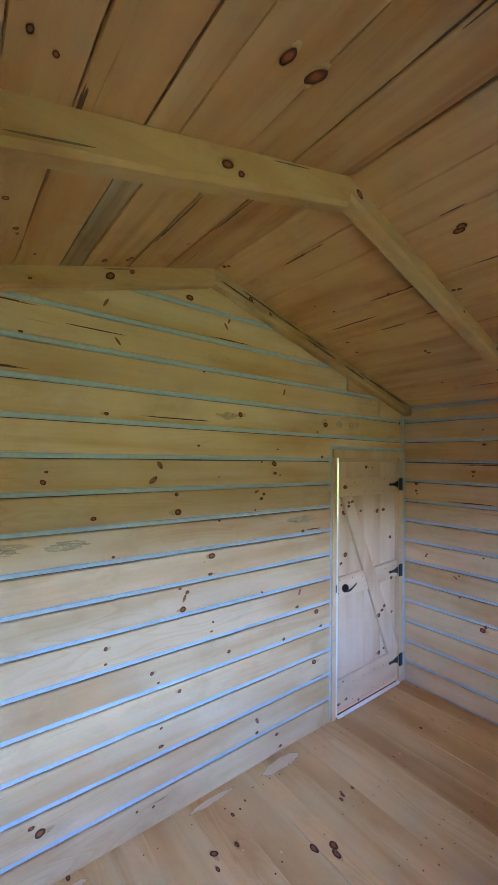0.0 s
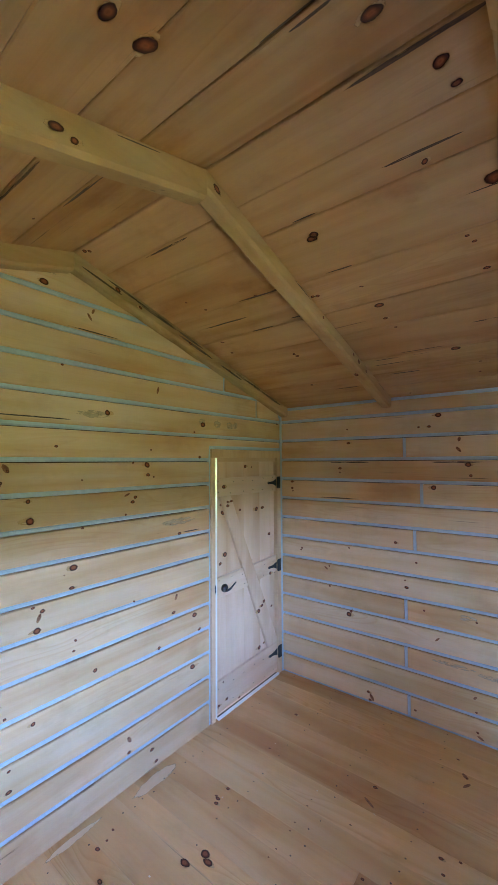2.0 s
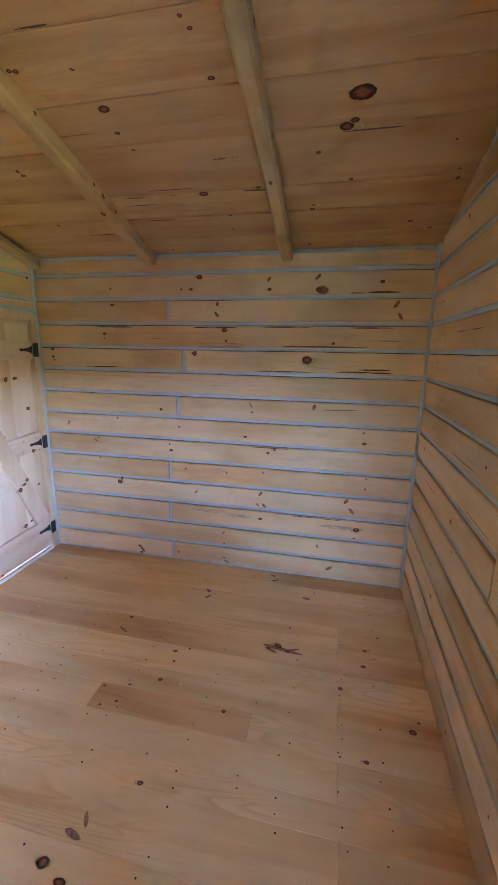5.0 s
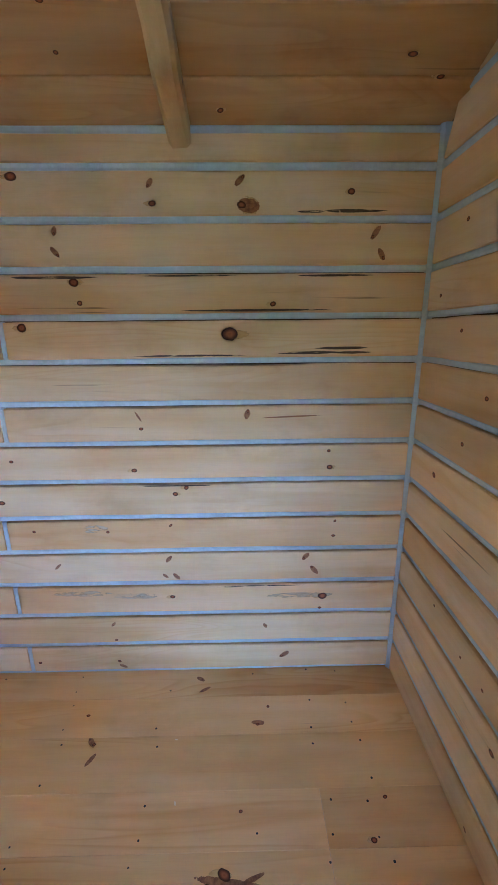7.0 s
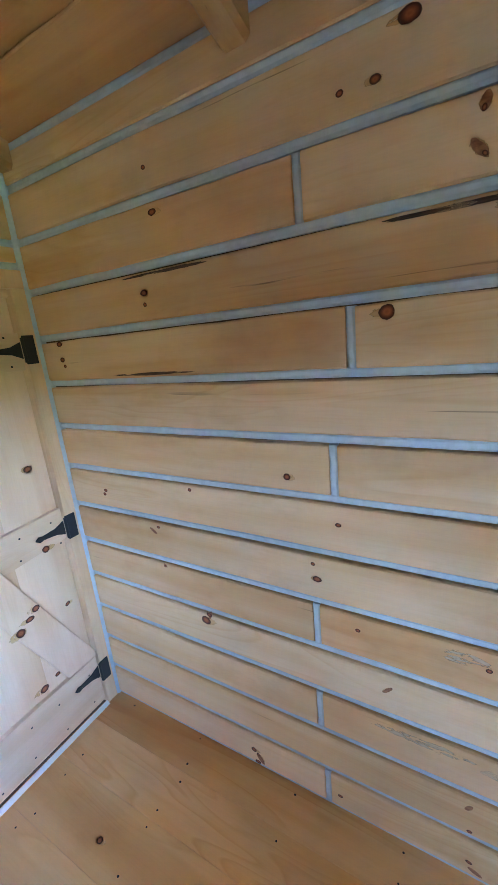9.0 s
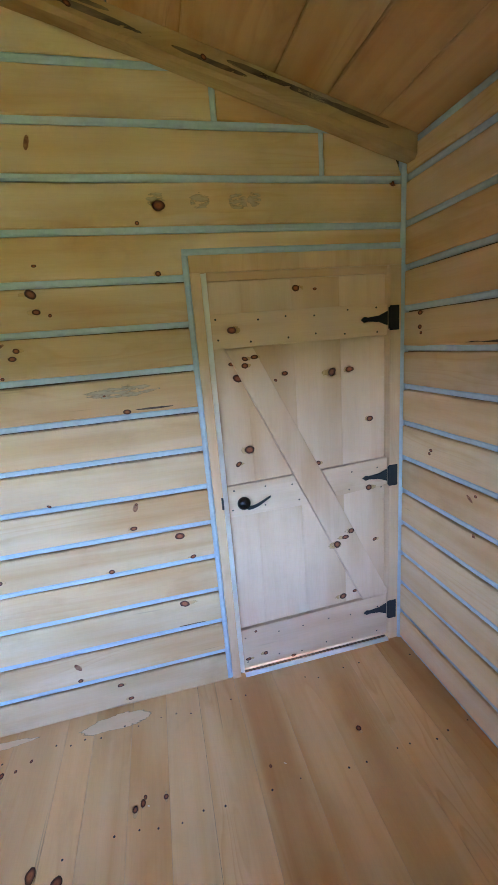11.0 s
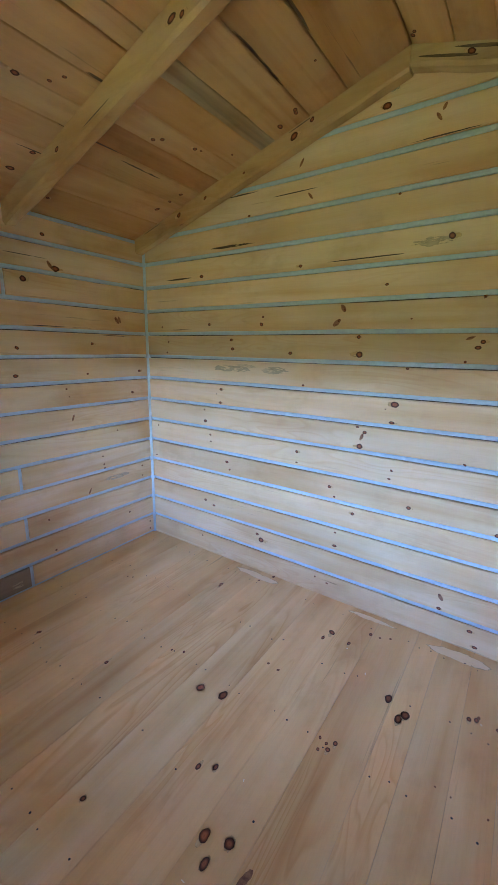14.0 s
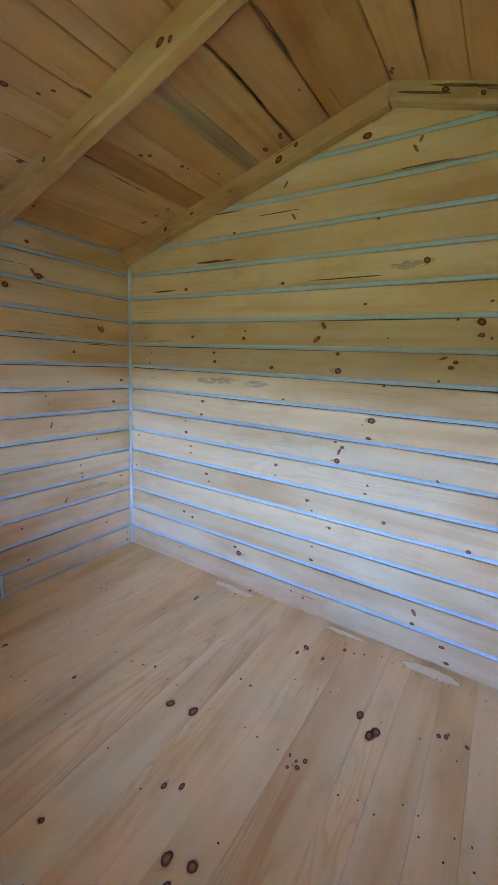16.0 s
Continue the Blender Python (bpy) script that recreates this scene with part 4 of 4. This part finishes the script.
# side walls
B_BUTTS = {11: [1.087], 9: [1.2], 7: [1.145], 4: [1.072], 2: [1.065], 0: [1.078]}
D_BUTTS = {11: [1.805], 4: [1.774], 2: [1.775], 0: [1.774]}
D_HOLE = (WIN_D[0] - Y_C - 0.095, WIN_D[1] - Y_C + 0.095, PITCH * 2, PITCH * 12)
for wall, butts in (("B", B_BUTTS), ("D", D_BUTTS)):
    long = Y_A - Y_C
    edge_z = ceiling_z(X_B if wall == "B" else X_D)
    for k in range(14):
        z0, z1 = PITCH * k, PITCH * (k + 1)
        spans = [(0.014, long - 0.014)]
        if wall == "D" and not (z1 <= D_HOLE[2] + 0.03 or z0 >= D_HOLE[3] - 0.03):
            spans = [(0.014, D_HOLE[0]), (D_HOLE[1], long - 0.014)]
        fill_course(wall, k, spans, butts.get(k, []), None, edge_z - 0.03 if k == 13 else None)
        if wall == "D" and not (D_HOLE[2] + 0.03 < z0 < D_HOLE[3] - 0.03):
            spans = [(0.014, long - 0.014)]
        for a, b in spans:
            put_strip(wall, a, b, PITCH * k - 0.011 if k else 0.001, 0.024 if k else 0.015)
    put_strip(wall, 0.014, long - 0.014, edge_z - 0.03)

# window wall
C_HOLE = (-WIN[1] - 0.095, -WIN[0] + 0.095, PITCH * 5, PITCH * 12)


def c_span(z):
    a, b = gable_span(z)
    return -b, -a


for k in range(17):
    z0, z1 = PITCH * k, PITCH * (k + 1)
    top = min(z1 - SLIT, RIDGE_Z - 0.02)
    if z1 <= C_HOLE[2] + 0.03 or z0 >= C_HOLE[3] - 0.03:
        spans = [(0.014, -X_D - 0.014)]
    else:
        spans = [(0.014, C_HOLE[0]), (C_HOLE[1], -X_D - 0.014)]
    fill_course("C", k, spans, [], c_span if k >= 13 else None, top)
    if k:
        g = c_span(z0)
        if C_HOLE[2] + 0.03 < z0 < C_HOLE[3] - 0.03:
            put_strip("C", g[0], C_HOLE[0], z0 - 0.011)
            put_strip("C", C_HOLE[1], g[1], z0 - 0.011)
        else:
            put_strip("C", g[0], g[1], z0 - 0.011)
for wall, hole in (("C", C_HOLE), ("D", D_HOLE)):
    put_upright(wall, hole[0], hole[2] + 0.0135, hole[3] - 0.0115, 0.022)
    put_upright(wall, hole[1] - 0.022, hole[2] + 0.0135, hole[3] - 0.0115, 0.022)
# uprights in the corners
for x, y, sx, sy, owner in ((X_B, Y_A, -1, -1, wall_north), (X_D, Y_A, 1, -1, wall_north), (X_B, Y_C, -1, 1, wall_south), (X_D, Y_C, 1, 1, wall_south)):
    bm = bmesh.new()
    foot = [(x - sx * 0.0215, y - sy * 0.0215), (x + sx * 0.0136, y - sy * 0.0215), (x + sx * 0.0136, y + sy * 0.003), (x + sx * 0.0085, y + sy * 0.0085), (x + sx * 0.003, y + sy * 0.0136), (x - sx * 0.0215, y + sy * 0.0136)]
    rows = [[bm.verts.new((p[0], p[1], z)) for p in foot] for z in (0.002, ceiling_z(x) - 0.004)]
    bm.faces.new(rows[0])
    bm.faces.new(rows[1][::-1])
    for i in range(len(foot)):
        j = (i + 1) % len(foot)
        bm.faces.new((rows[0][i], rows[1][i], rows[1][j], rows[0][j]))
    part("corner_chinking", bm, chink_mat, owner)

# ---- windows ----
def sash_window(name, m, wide, z0, z1, course):
    """A double-hung window with muntins; local x along the wall, the room towards +y, the wall's face at y = 0."""
    window = tagged(new(name), "white vinyl double-hung window with muntins and pine trim", "window", kind="structure")
    window.matrix_basis = m

    def piece(name, lo, hi, mat, bevel=0.003, label="", parent=None):
        return part(name, box(lo, hi, bevel), mat, parent or window, label)

    h, F = wide / 2, 0.035
    low, high = PITCH * course + 0.0135, PITCH * 12 - 0.0115
    for lo, hi in (((h + 0.002, low), (h + 0.072, high)), ((-h - 0.072, low), (-h - 0.002, high)), ((-h - 0.001, low), (h + 0.001, z0 - 0.002)), ((-h - 0.001, z1 + 0.002), (h + 0.001, high))):
        piece("trim", (lo[0], -0.02, lo[1]), (hi[0], 0.006, hi[1]), wood_wall, 0.002, "plain pine trim board")
    ya, yb = -0.10, 0.014
    piece("window_frame", (-h, ya, z0), (-h + F, yb, z1), vinyl)
    piece("window_frame", (h - F, ya, z0), (h, yb, z1), vinyl)
    piece("window_frame", (-h + F, ya, z1 - F), (h - F, yb, z1), vinyl)
    piece("window_sill", (-h + F, ya, z0), (h - F, yb, z0 + F), vinyl)
    zm, e = (z0 + z1) / 2, h - F - 0.001
    for za, zb, yy in ((z0 + F, zm + 0.02, -0.035), (zm - 0.02, z1 - F, -0.07)):
        sash = piece("sash", (-e, yy, za + 0.001), (-e + 0.032, yy + 0.03, zb), vinyl)
        piece("stile", (e - 0.032, yy, za + 0.001), (e, yy + 0.03, zb), vinyl, parent=sash)
        piece("rail", (-e + 0.032, yy, za + 0.001), (e - 0.032, yy + 0.03, za + 0.034), vinyl, parent=sash)
        piece("rail", (-e + 0.032, yy, zb - 0.034), (e - 0.032, yy + 0.03, zb), vinyl, parent=sash)
        zc = (za + zb) / 2
        piece("muntin", (-e + 0.031, yy + 0.008, zc - 0.007), (e - 0.031, yy + 0.022, zc + 0.007), vinyl, parent=sash)
        pane = piece("pane", (-e + 0.031, yy + 0.0125, za + 0.033), (e - 0.031, yy + 0.0165, zb - 0.033), glass, 0.0, "clear glass pane", sash)
        pane.visible_shadow = False


sash_window("window_1", pose((WIN[0] + WIN[1]) / 2, Y_C, 0), WIN[1] - WIN[0], WIN[2], WIN[3], 5)
# the second window is unseen, added for the light from the west
sash_window("unseen_window_2", pose(X_D, (WIN_D[0] + WIN_D[1]) / 2, 0, 0, 0, -90), WIN_D[1] - WIN_D[0], WIN_D[2], WIN_D[3], 2)

# ---- door ----
door_frame = tagged(new("door_frame"), "plain pine door frame set in the plank wall", "door frame", kind="structure")
D0, D1, DT = DOOR
for name, outline in (("jamb", [(D0, 0.0), (D0 + 0.040, 0.0), (D0 + 0.040, DT - 0.063), (D0, DT - 0.063)]), ("jamb", [(D1 - 0.053, 0.0), (D1, 0.0), (D1, DT - 0.063), (D1 - 0.053, DT - 0.063)]), ("head", [(D0, DT), (D1, DT), (D1, DT - 0.062), (D0, DT - 0.062)])):
    bm = prism(outline, -0.006, 0.10, 0.0015)
    part(name, bm, wood_frame, door_frame)
part("stop", box((D0 + 0.041, 0.016, DT - 0.092), (D1 - 0.054, 0.034, DT - 0.060), 0.0), wood_door, door_frame)
part("stop", box((D0 + 0.041, 0.052, DT - 0.125), (D1 - 0.054, 0.09, DT - 0.060), 0.0), wood_door, door_frame)
part("stop", box((D1 - 0.078, 0.052, 0.012), (D1 - 0.052, 0.09, DT - 0.126), 0.0), wood_door, door_frame)
part("strike_plate", box((D0 + 0.031, -0.008, 0.895), (D0 + 0.0405, -0.004, 0.95), 0.001), iron, door_frame, "black strike plate")
part("threshold", box((D0 + 0.01, 0.03, -0.021), (D1 - 0.01, 0.135, 0.007), 0.002), wood_door, door_frame)
bm = bmesh.new()
foot = [(D0 + 0.0405, 0.06), (D0 + 0.0405, 0.013), (D0 + 0.0615, -0.0015), (D0 + 0.0615, 0.06)]
rows = [[bm.verts.new((x, y, z)) for x, y in foot] for z in (0.012, DT - 0.064)]
bm.faces.new(rows[0])
bm.faces.new(rows[1][::-1])
for i in range(4):
    j = (i + 1) % 4
    bm.faces.new((rows[0][i], rows[1][i], rows[1][j], rows[0][j]))
part("weatherstrip", bm, bright_strip, door_frame, "shiny pale metal weatherstrip")

# white strip in place of the daylight that glows through under the door
bm = bmesh.new()
rows = [[bm.verts.new((x, y, z)) for y, z in ((-0.016, 0.0007), (0.004, 0.0007), (0.004, 0.0115), (-0.002, 0.0115))] for x in (D0 + 0.0625, D1 - 0.0545)]
bm.faces.new(rows[0])
bm.faces.new(rows[1][::-1])
for i in range(4):
    j = (i + 1) % 4
    bm.faces.new((rows[0][i], rows[1][i], rows[1][j], rows[0][j]))
part("foot_strip", bm, vinyl, door_frame, "white strip standing in for the daylight under the door")

door = tagged(new("door_1"), "closed ledged and braced pine door with black strap hinges", "door", kind="structure")
door.location = (-0.455, 0.03, 0.012)


def door_part(name, bm, mat, label="", parent=None, spots=()):
    ob = link(name, bm, [mat], parent or door, label)
    base = Matrix.Translation(door.location)
    ob.matrix_parent_inverse = base.inverted()
    return ob


def door_timber(name, outline, y0, y1, upright, seed, ease=0.0018):
    """A door board; knots are set on its face."""
    rng = random.Random(seed)
    bm = prism(outline, y0, y1, ease)
    bmesh.ops.recalc_face_normals(bm, faces=bm.faces[:])
    xs, zs = [p[0] for p in outline], [p[1] for p in outline]
    for x, z, r in KNOTS["P"]:
        inside = False
        for (ax, az), (bx, bz) in zip(outline, outline[1:] + outline[:1]):
            if (az > z) != (bz > z) and x < (bx - ax) * (z - az) / (bz - az) + ax:
                inside = not inside
        if inside and not (y0 > 0.015 and on_ledge(x, z)):
            knot_into(bm, Vector((x, y0, z)), Vector((1, 0, 0)), Vector((0, 0, 1)), r, rng, Vector((0, -0.0006, 0)))
    cx, cz = sum(xs) / len(xs), sum(zs) / len(zs)
    turn = Matrix.Rotation(radians(-90 if upright else 0), 4, "Y")
    centre = Vector((cx, y0, cz))
    bmesh.ops.transform(bm, matrix=turn.inverted() @ Matrix.Translation(-centre), verts=bm.verts)
    me = bpy.data.meshes.new(name)
    bm.to_mesh(me)
    bm.free()
    for m in (wood_door, knot_mat, smear_mat):
        me.materials.append(m)
    ob = new(name, me)
    ob.parent = door
    ob.matrix_basis = Matrix.Translation(centre - door.location) @ turn
    return ob


LX0, LX1, LTOP = D0 + 0.062, D1 - 0.057, DT - 0.094
BRACE = [(-0.802, 1.577), (-0.685, 1.577), (-0.066, 0.30), (-0.066, 0.272), (-0.205, 0.272)]
LEDGES = [[(LX0, 1.58), (LX1, 1.58), (LX1, 1.715), (LX0, 1.715)], [(LX0, 0.03), (LX1, 0.03), (LX1, 0.27), (LX0, 0.25)]]


def brace_x(z, side):
    return (-0.802 + (1.577 - z) / 2.186) if side == 0 else (-0.685 + (1.577 - z) / 2.063)


LEDGES.append([(LX0, 0.845), (brace_x(0.845, 0) - 0.003, 0.845), (brace_x(0.998, 0) - 0.003, 0.998), (LX0, 0.99)])
LEDGES.append([(brace_x(0.86, 1) + 0.003, 0.86), (LX1, 0.88), (LX1, 1.015), (brace_x(1.0, 1) + 0.003, 1.0)])


def on_ledge(x, z):
    if any(min(p[0] for p in o) < x < max(p[0] for p in o) and min(p[1] for p in o) < z < max(p[1] for p in o) for o in LEDGES):
        return True
    return 0.3 < z < 1.57 and brace_x(z, 0) < x < brace_x(z, 1)


edges = [LX0, -0.716, -0.50, -0.285, LX1]
for i, (a, b) in enumerate(zip(edges, edges[1:])):
    door_timber("board", [(a + 0.0002, 0.014), (b - 0.0002, 0.014), (b - 0.0002, LTOP), (a + 0.0002, LTOP)], 0.03, 0.05, True, 20 + i, 0.0005)
for i, (name, outline) in enumerate(zip(("top_rail", "bottom_rail", "middle_rail", "middle_rail"), LEDGES)):
    door_timber(name, outline, 0.008, 0.0295, False, 30 + i)
b = door_timber("brace", BRACE, 0.006, 0.0293, True, 41)

for z in (1.652, 0.928, 0.186):
    hx = D1 - 0.053
    hinge = door_part("hinge", box((hx - 0.004, -0.012, z - 0.052), (D1 - 0.012, -0.0065, z + 0.052), 0.002), iron, "black iron strap hinge")
    strap = prism([(hx - 0.006, z - 0.030), (hx - 0.006, z + 0.030), (hx - 0.045, z + 0.014), (hx - 0.10, z + 0.008), (hx - 0.118, z + 0.012), (hx - 0.134, z), (hx - 0.118, z - 0.012), (hx - 0.10, z - 0.008), (hx - 0.045, z - 0.014)], 0.0025, 0.0075)
    s = part("strap", strap, iron, hinge)
    bm = bmesh.new()
    bmesh.ops.create_cone(bm, cap_ends=True, segments=12, radius1=0.006, radius2=0.006, depth=0.09)
    bmesh.ops.translate(bm, verts=bm.verts, vec=(hx - 0.003, -0.008, z))
    part("pin", bm, iron, hinge)

hx, hz = -0.783, 0.912
bm = bmesh.new()
bmesh.ops.create_uvsphere(bm, u_segments=20, v_segments=12, radius=0.030)
bmesh.ops.scale(bm, verts=bm.verts, vec=(1, 0.75, 1))
bmesh.ops.translate(bm, verts=bm.verts, vec=(hx, -0.014, hz))
for f in bm.faces:
    f.smooth = True
handle = door_part("door_handle", bm, ball_mat, "glossy black door handle with curved thumb lever")
curve = bmesh.new()
rows = []
for i in range(13):
    f = i / 12
    x, z = hx + 0.012 + 0.108 * f, hz - 0.020 + 0.030 * f * f + 0.012 * math.sin(f * 3.14) * (f - 0.7) - 0.0 + 0.006 * f
    r = 0.010 * (1 - 0.45 * f)
    rows.append([curve.verts.new((x, -0.022 + r * math.cos(a) * 0.7, z + r * math.sin(a))) for a in [k * math.pi / 4 for k in range(8)]])
for p, q in zip(rows, rows[1:]):
    for k in range(8):
        curve.faces.new((p[k], q[k], q[(k + 1) % 8], p[(k + 1) % 8])).smooth = True
curve.faces.new(rows[0])
curve.faces.new(rows[-1][::-1])
part("lever", curve, iron, handle)

# nail heads of the door's ledges
def dot(bm, at, r, axis):
    c = bmesh.ops.create_circle(bm, cap_ends=True, segments=7, radius=r)["verts"]
    if axis == "y":
        bmesh.ops.rotate(bm, verts=c, cent=(0, 0, 0), matrix=Matrix.Rotation(radians(90), 3, "X"))
    bmesh.ops.translate(bm, verts=c, vec=at)


bm = bmesh.new()
rng = random.Random(8)
for za, zb in ((1.605, 1.69), (0.875, 0.965), (0.06, 0.2)):
    for i in range(6):
        for z in (za, zb):
            x = LX0 + 0.035 + i * 0.14 + rng.uniform(-0.02, 0.02)
            if za == 0.875 and brace_x(z, 0) - 0.01 < x < brace_x(z, 1) + 0.01:
                continue
            dot(bm, (x, 0.0072, z + rng.uniform(-0.01, 0.01)), 0.0042, "y")
door_part("nail_heads", bm, nail_mat, "dark nail heads")

# ---- floorboards ----
FLOOR = [0.018, -0.15, -0.33, -0.54, -0.72, -0.91, -1.09, -1.24, -1.39, -1.55, -1.67, -1.885, -2.06, -2.31, -2.53, -2.75, -2.95, -3.15, -3.35, -3.55, -3.72, -3.906]
rng = random.Random(21)
for i, (xa, xb) in enumerate(zip(FLOOR, FLOOR[1:])):
    cuts = [Y_C - 0.018]
    if 2 < i < 12 and i % 4 != 1:
        cuts.append(-2.395)
    if i == 7:
        cuts[1:] = [-2.0, -1.212]
    cuts.append(Y_A + 0.018)
    for y0, y1 in zip(cuts, cuts[1:]):
        spots = [(y - y0, xa - x - 0.001, r) for x, y, r in KNOTS["F"] if xb + 0.006 < x < xa - 0.006 and y0 < y < y1]
        w = xa - xb - 0.0007
        me = plank_mesh("floorboard", (0.0006, y1 - y0 - 0.0006), (0.0006, y1 - y0 - 0.0006), w, (wood_floor_red if i == 7 and y0 > -2.5 and y1 < -1.0 else wood_floor, knot_mat, smear_mat), spots, rng, 0.021, 0.0003, 0.0007, 6)
        ob = new("floorboard", me)
        # local x runs along +y, local z runs along -x, local -y faces up
        ob.matrix_basis = Matrix(((0, 0, -1, xa - 0.0008), (1, 0, 0, y0), (0, -1, 0, 0), (0, 0, 0, 1)))
        ob.parent = floor
bm = bmesh.new()
for xa, xb in zip(FLOOR, FLOOR[1:]):
    for y in (-0.12, -0.53, -0.94, -1.35, -1.76, -2.17, -2.41, -2.58):
        for x in (xa - 0.035, xb + 0.035):
            if rng.random() < 0.8:
                dot(bm, (x + rng.uniform(-0.012, 0.012), y + rng.uniform(-0.02, 0.02), 0.0007), rng.uniform(0.0032, 0.0048), "z")
tagged(part("nail_heads", bm, nail_mat, floor, "small dark nail heads"), kind="stuff")

# scars beside knots and dried sealant along the wall's foot
bm = bmesh.new()
for x, y, ra, rb, lean, index in ((-0.80, -2.08, 0.15, 0.016, 82, 0), (-0.82, -2.02, 0.05, 0.010, 65, 0), (-0.79, -2.14, 0.05, 0.009, 110, 0), (-1.81, -1.50, 0.035, 0.010, 30, 0), (-1.86, -1.48, 0.045, 0.014, 75, 0), (-0.86, -1.11, 0.05, 0.009, 60, 0), (-0.35, -1.49, 0.03, 0.013, 40, 0), (-0.42, -1.51, 0.035, 0.011, -30, 0), (-0.05, -1.91, 0.028, 0.012, 60, 0), (-0.11, -1.935, 0.035, 0.010, 120, 0), (-0.28, -2.18, 0.035, 0.014, 85, 0), (-2.75, -0.06, 0.32, 0.06, 0, 1), (-1.45, -0.075, 0.28, 0.075, 0, 1), (-1.95, -0.05, 0.25, 0.035, 0, 1)):
    oval_into(bm, Vector((x, y, 0)), Vector((1, 0, 0)), Vector((0, 1, 0)), ra, rb, radians(lean), Vector((0, 0, 0.0004 + 0.00015 * index)), index, 16)
link("marks", bm, [spike_mat, dust_mat], floor, "dark knot scars and dried sealant smears")

# splinters left on the floor
bm = bmesh.new()
rng = random.Random(77)
for k in range(18):
    x, y = rng.uniform(-3.6, -0.3), -rng.uniform(0.3, 2.0)
    if y < -2.7:
        continue
    l, w, a = rng.uniform(0.003, 0.008), rng.uniform(0.0014, 0.0032), rng.uniform(0, 3.14)
    p = [(l, w), (-l * 0.6, w * 1.2), (-l, -w * 0.5), (l * 0.7, -w)]
    lo = [bm.verts.new((x + c * math.cos(a) - s * math.sin(a), y + c * math.sin(a) + s * math.cos(a), 0.0006)) for c, s in p]
    hi = [bm.verts.new(v.co + Vector((0, 0, 0.0018))) for v in lo]
    bm.faces.new(hi)
    bm.faces.new(lo[::-1])
    for i in range(4):
        bm.faces.new((lo[i], lo[(i + 1) % 4], hi[(i + 1) % 4], hi[i]))
tagged(part("wood_splinters", bm, chip_mat, None), "tiny pale wood chips scattered on the plank floor", "debris", kind="stuff")
